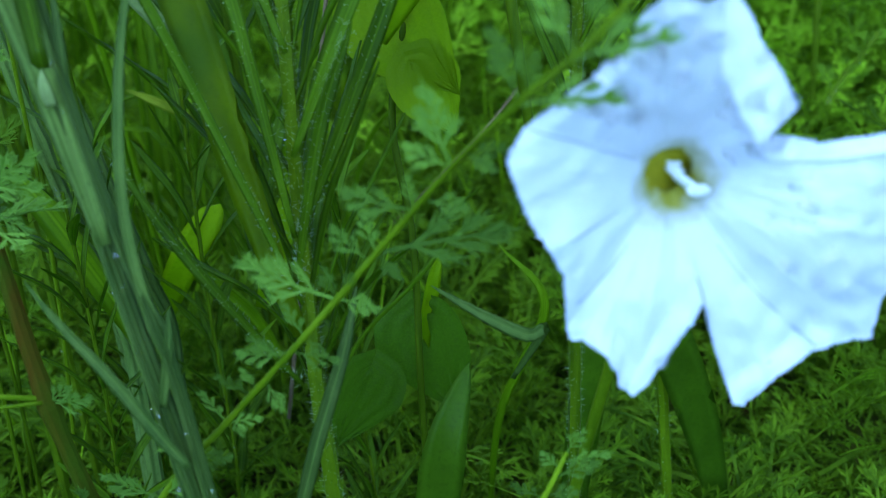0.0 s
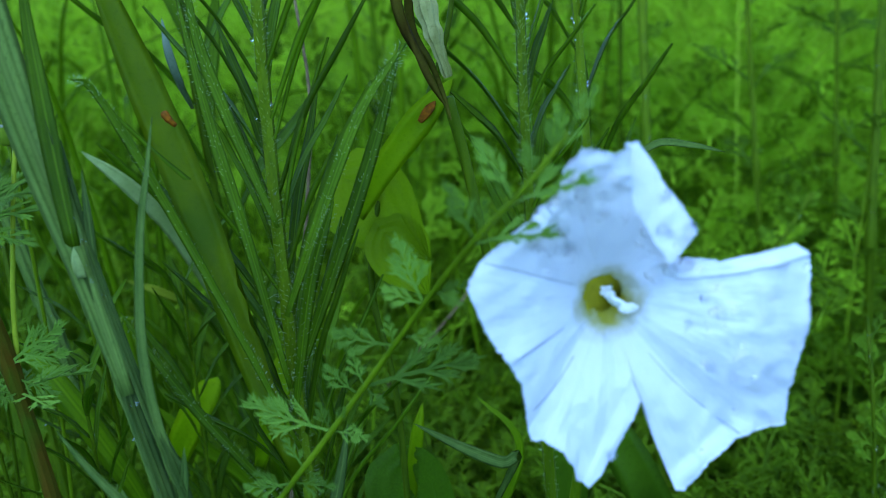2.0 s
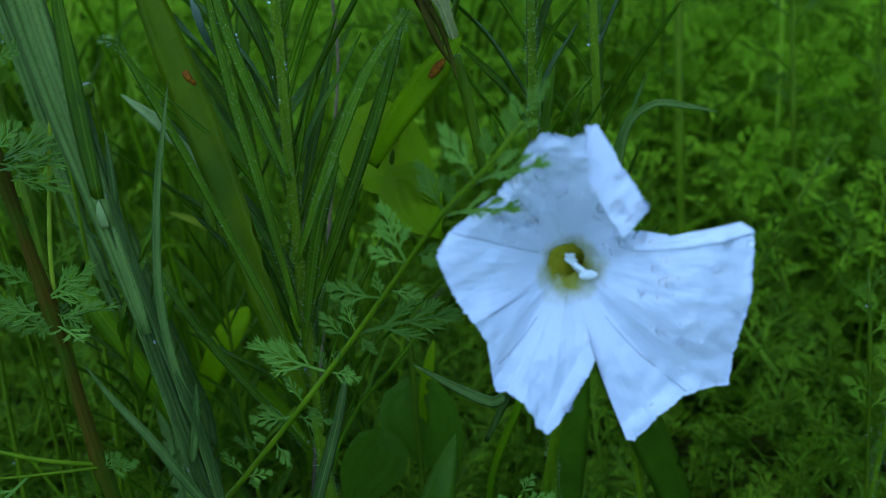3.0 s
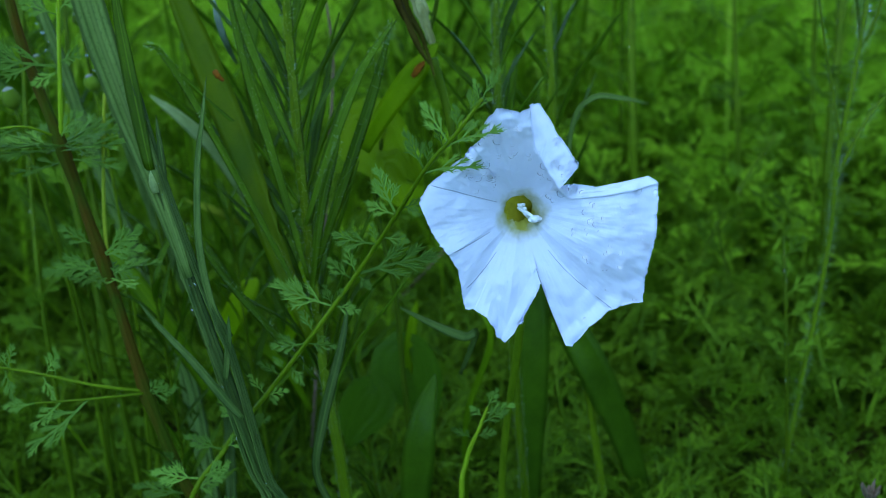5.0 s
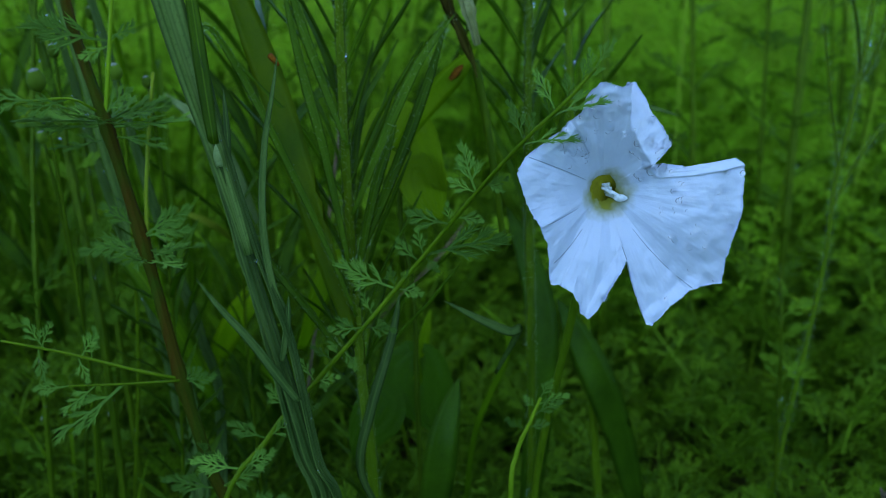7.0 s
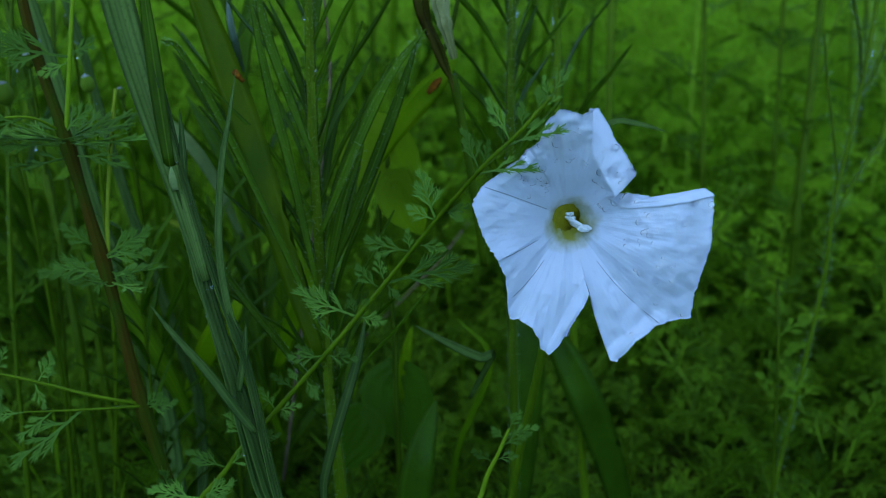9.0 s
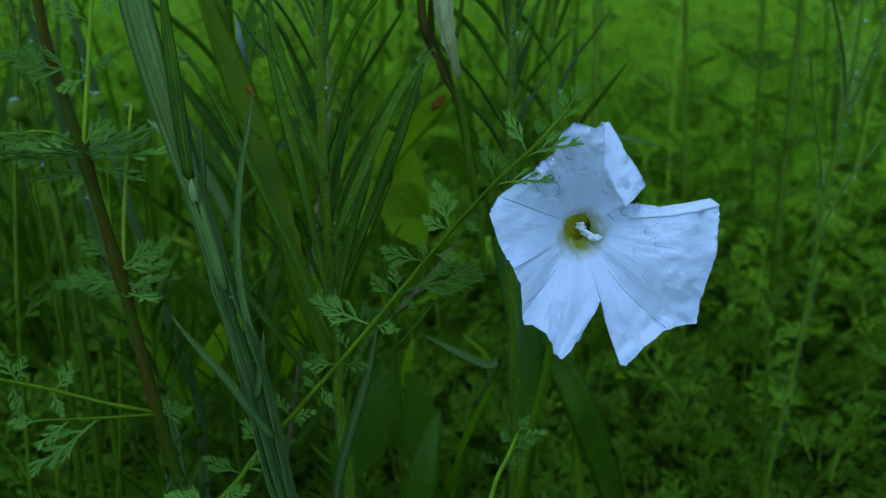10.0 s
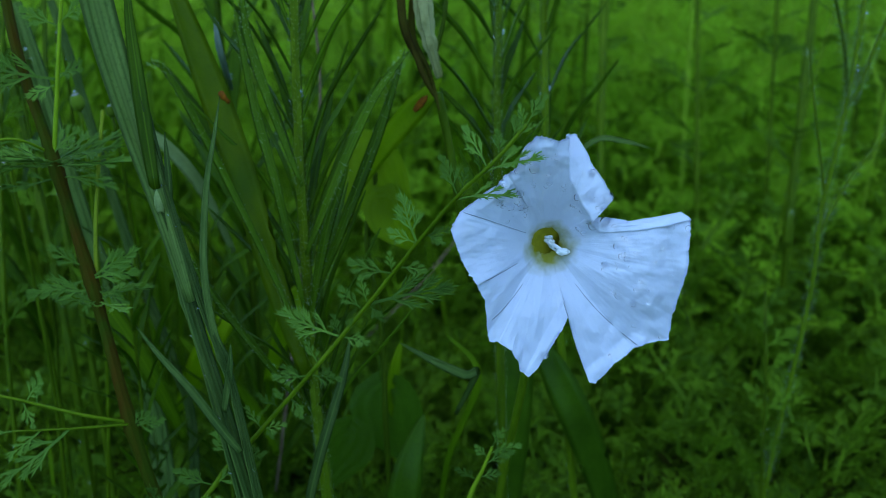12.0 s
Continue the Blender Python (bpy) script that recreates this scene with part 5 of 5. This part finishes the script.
# ---- uncounted grass, undergrowth and litter ----
def blades_stuff(name, label, count, place, size, mat, seed):
    """Bent tapered blades, three segments each, in one mesh."""
    rs = np.random.RandomState(seed)
    x, y = place(rs, count)
    h, w = size(rs, x, y)
    az, face = rs.uniform(0, 2 * np.pi, count), rs.uniform(0, 2 * np.pi, count)
    bend = h * rs.uniform(0.05, 0.75, count)
    verts = np.zeros((count, 7, 3))
    for j, (u, ww) in enumerate(((0, 0.8), (0.4, 1.0), (0.75, 0.65))):
        cx, cy, cz = x + np.cos(az) * bend * u * u, y + np.sin(az) * bend * u * u, h * u * (1 - 0.18 * u * bend / h)
        for k, s in ((0, -1), (1, 1)):
            verts[:, 2 * j + k] = np.stack([cx + s * ww * w * np.cos(face) / 2, cy + s * ww * w * np.sin(face) / 2, cz], 1)
    verts[:, 6] = np.stack([x + np.cos(az) * bend, y + np.sin(az) * bend, h * (1 - 0.18 * bend / h)], 1)
    faces = []
    for i in range(count):
        b = 7 * i
        faces += [(b, b + 1, b + 3, b + 2), (b + 2, b + 3, b + 5, b + 4), (b + 4, b + 5, b + 6)]
    me = bpy.data.meshes.new(name)
    me.from_pydata(verts.reshape(-1, 3).tolist(), [], faces)
    me.materials.append(mat)
    tagged(new(name, me), label, "grass", kind="stuff")


def meadow(cx, cy, lo, hi, power):
    """Places all round (cx, cy), thinning out with distance."""
    def place(rs, n):
        a, r = rs.uniform(0, 2 * np.pi, n), lo + (hi - lo) * rs.rand(n) ** power
        return cx + r * np.cos(a), cy + r * np.sin(a)
    return place


def far_off(place):
    """The same places, but none close to the viewer."""
    def shifted(rs, n):
        x, y = place(rs, n)
        return x, np.where(np.hypot(x, y) < 0.55, y + 1.2, y)
    return shifted


def clear_of_ferns(place):
    """The same places, but none where the fine ferny growth covers the ground."""
    def shifted(rs, n):
        x, y = place(rs, n)
        return x, np.where((x > -0.03) & (x < 0.8) & (y > -0.05) & (y < 0.75) | (x > -0.6) & (x < 0.0) & (y > 0.0) & (y < 0.5) & (rs.rand(n) < 0.7), y + 1.0, y)
    return shifted


def room(x, y):
    """0 where the ground is trodden low round the viewer, rising to 1 in the open meadow."""
    return np.clip((np.hypot(x, y + 0.24) - 0.3) / 0.5, 0.0, 1.0)


def fronds_stuff(name, label, count, place, zmax, seed, size=(0.025, 0.055), mat=None, low=0.0):
    """Low ferny leaves, too many to count."""
    rng = random.Random(seed)
    geos = [frond_geo(rng, 3, 0.4, 0.2, True), frond_geo(rng, 4, 0.1, 0.15, True), frond_geo(rng, 3, 0.8, 0.2, True)]
    arrs = [(np.array([tuple(v) for v in g[0]]), g[1]) for g in geos]
    rs = np.random.RandomState(seed)
    x, y = place(rs, count)
    tall = room(x, y)
    allv, allf, off = [], [], 0
    for i in range(count):
        va, fa = arrs[i % 3]
        m = Euler((rng.uniform(-0.6, 0.6), rng.uniform(-1.1, 0.2), rng.uniform(0, 6.28))).to_matrix()
        s = rng.uniform(*size) * (1 + 0.3 * tall[i])
        z = (low + (zmax - low) * rng.random()) * (0.25 + 0.75 * tall[i])
        allv.append(va @ (np.array(m).T * s) + np.array((x[i], y[i], z)))
        allf += [tuple(k + off for k in f) for f in fa]
        off += len(va)
    me = bpy.data.meshes.new(name)
    me.from_pydata(np.concatenate(allv).tolist(), [], allf)
    me.materials.append(mat or M_MAT)
    tagged(new(name, me), label, "undergrowth", kind="stuff")


blades_stuff("meadow_grass", "dense fine green grass of the meadow", 46000, clear_of_ferns(meadow(0, 0.75, 0.0, 3.2, 0.85)), lambda rs, x, y: (rs.uniform(0.05, 0.24, len(x)) * (0.4 + 1.0 * room(x, y)) * (1 - 0.4 * ((x > -0.5) & (x < 0.9) & (y > 0) & (y < 1.1))), rs.uniform(0.0009, 0.0027, len(x)) * (1 + 0.4 * room(x, y))), M_GRASS, 1)
blades_stuff("far_grass", "tall green grass farther out in the meadow", 75000, meadow(0, 0, 0.95, 12, 1.2), lambda rs, x, y: (rs.uniform(0.1, 0.25, len(x)) + 0.09 * np.clip(np.hypot(x, y) - 1.3, 0.0, 3.5), rs.uniform(0.003, 0.008, len(x)) * (1 + 0.1 * np.hypot(x, y))), M_GRASS, 2)
blades_stuff("grass_stalks", "thin pale upright stalks among the grass", 4500, far_off(meadow(0.3, 1.1, 0.1, 2.6, 0.75)), lambda rs, x, y: (rs.uniform(0.22, 0.5, len(x)) * (0.3 + 0.7 * room(x, y)), rs.uniform(0.0012, 0.0026, len(x))), M_STALK, 9)
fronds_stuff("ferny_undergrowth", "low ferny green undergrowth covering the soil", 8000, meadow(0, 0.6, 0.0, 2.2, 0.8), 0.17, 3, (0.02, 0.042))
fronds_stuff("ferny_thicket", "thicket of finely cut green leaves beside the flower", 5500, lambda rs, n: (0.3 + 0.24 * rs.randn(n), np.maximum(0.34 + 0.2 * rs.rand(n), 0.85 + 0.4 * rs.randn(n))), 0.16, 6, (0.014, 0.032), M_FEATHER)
def ragged_stand(rs, n):
    """Places in a stand of weeds that thins out unevenly at its sides and back."""
    depth = rs.rand(n) ** 1.3
    x = 0.15 + 2.3 * (rs.rand(n) - 0.5) + 0.2 * rs.randn(n)
    y = 0.55 + 1.55 * depth + 0.45 * depth * np.abs(rs.randn(n))
    off = np.clip(np.abs(x - 0.1) - 0.5, 0, 2)
    return x, y + off * (0.45 + 0.35 * np.sin(7 * x)) + 0.35 * off * np.abs(rs.randn(n))


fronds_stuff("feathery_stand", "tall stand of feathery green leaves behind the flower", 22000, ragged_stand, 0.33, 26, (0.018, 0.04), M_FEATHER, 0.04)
# the lowest fronds keep the green darkened in place of ground shade
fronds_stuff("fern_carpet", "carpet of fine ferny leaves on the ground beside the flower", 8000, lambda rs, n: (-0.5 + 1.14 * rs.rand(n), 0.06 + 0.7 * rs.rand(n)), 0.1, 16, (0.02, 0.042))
fronds_stuff("ground_cover", "low ferny leaves hugging the soil, coloured dark for shade", 2600, lambda rs, n: (0.3 * rs.randn(n), 0.2 + 0.25 * rs.randn(n)), 0.05, 8, (0.018, 0.036))
blades_stuff("short_grass", "short trodden grass between the weeds", 11000, clear_of_ferns(meadow(0, -0.25, 0.0, 1.5, 0.6)), lambda rs, x, y: (rs.uniform(0.02, 0.075, len(x)), rs.uniform(0.0012, 0.003, len(x))), M_GRASS, 12)
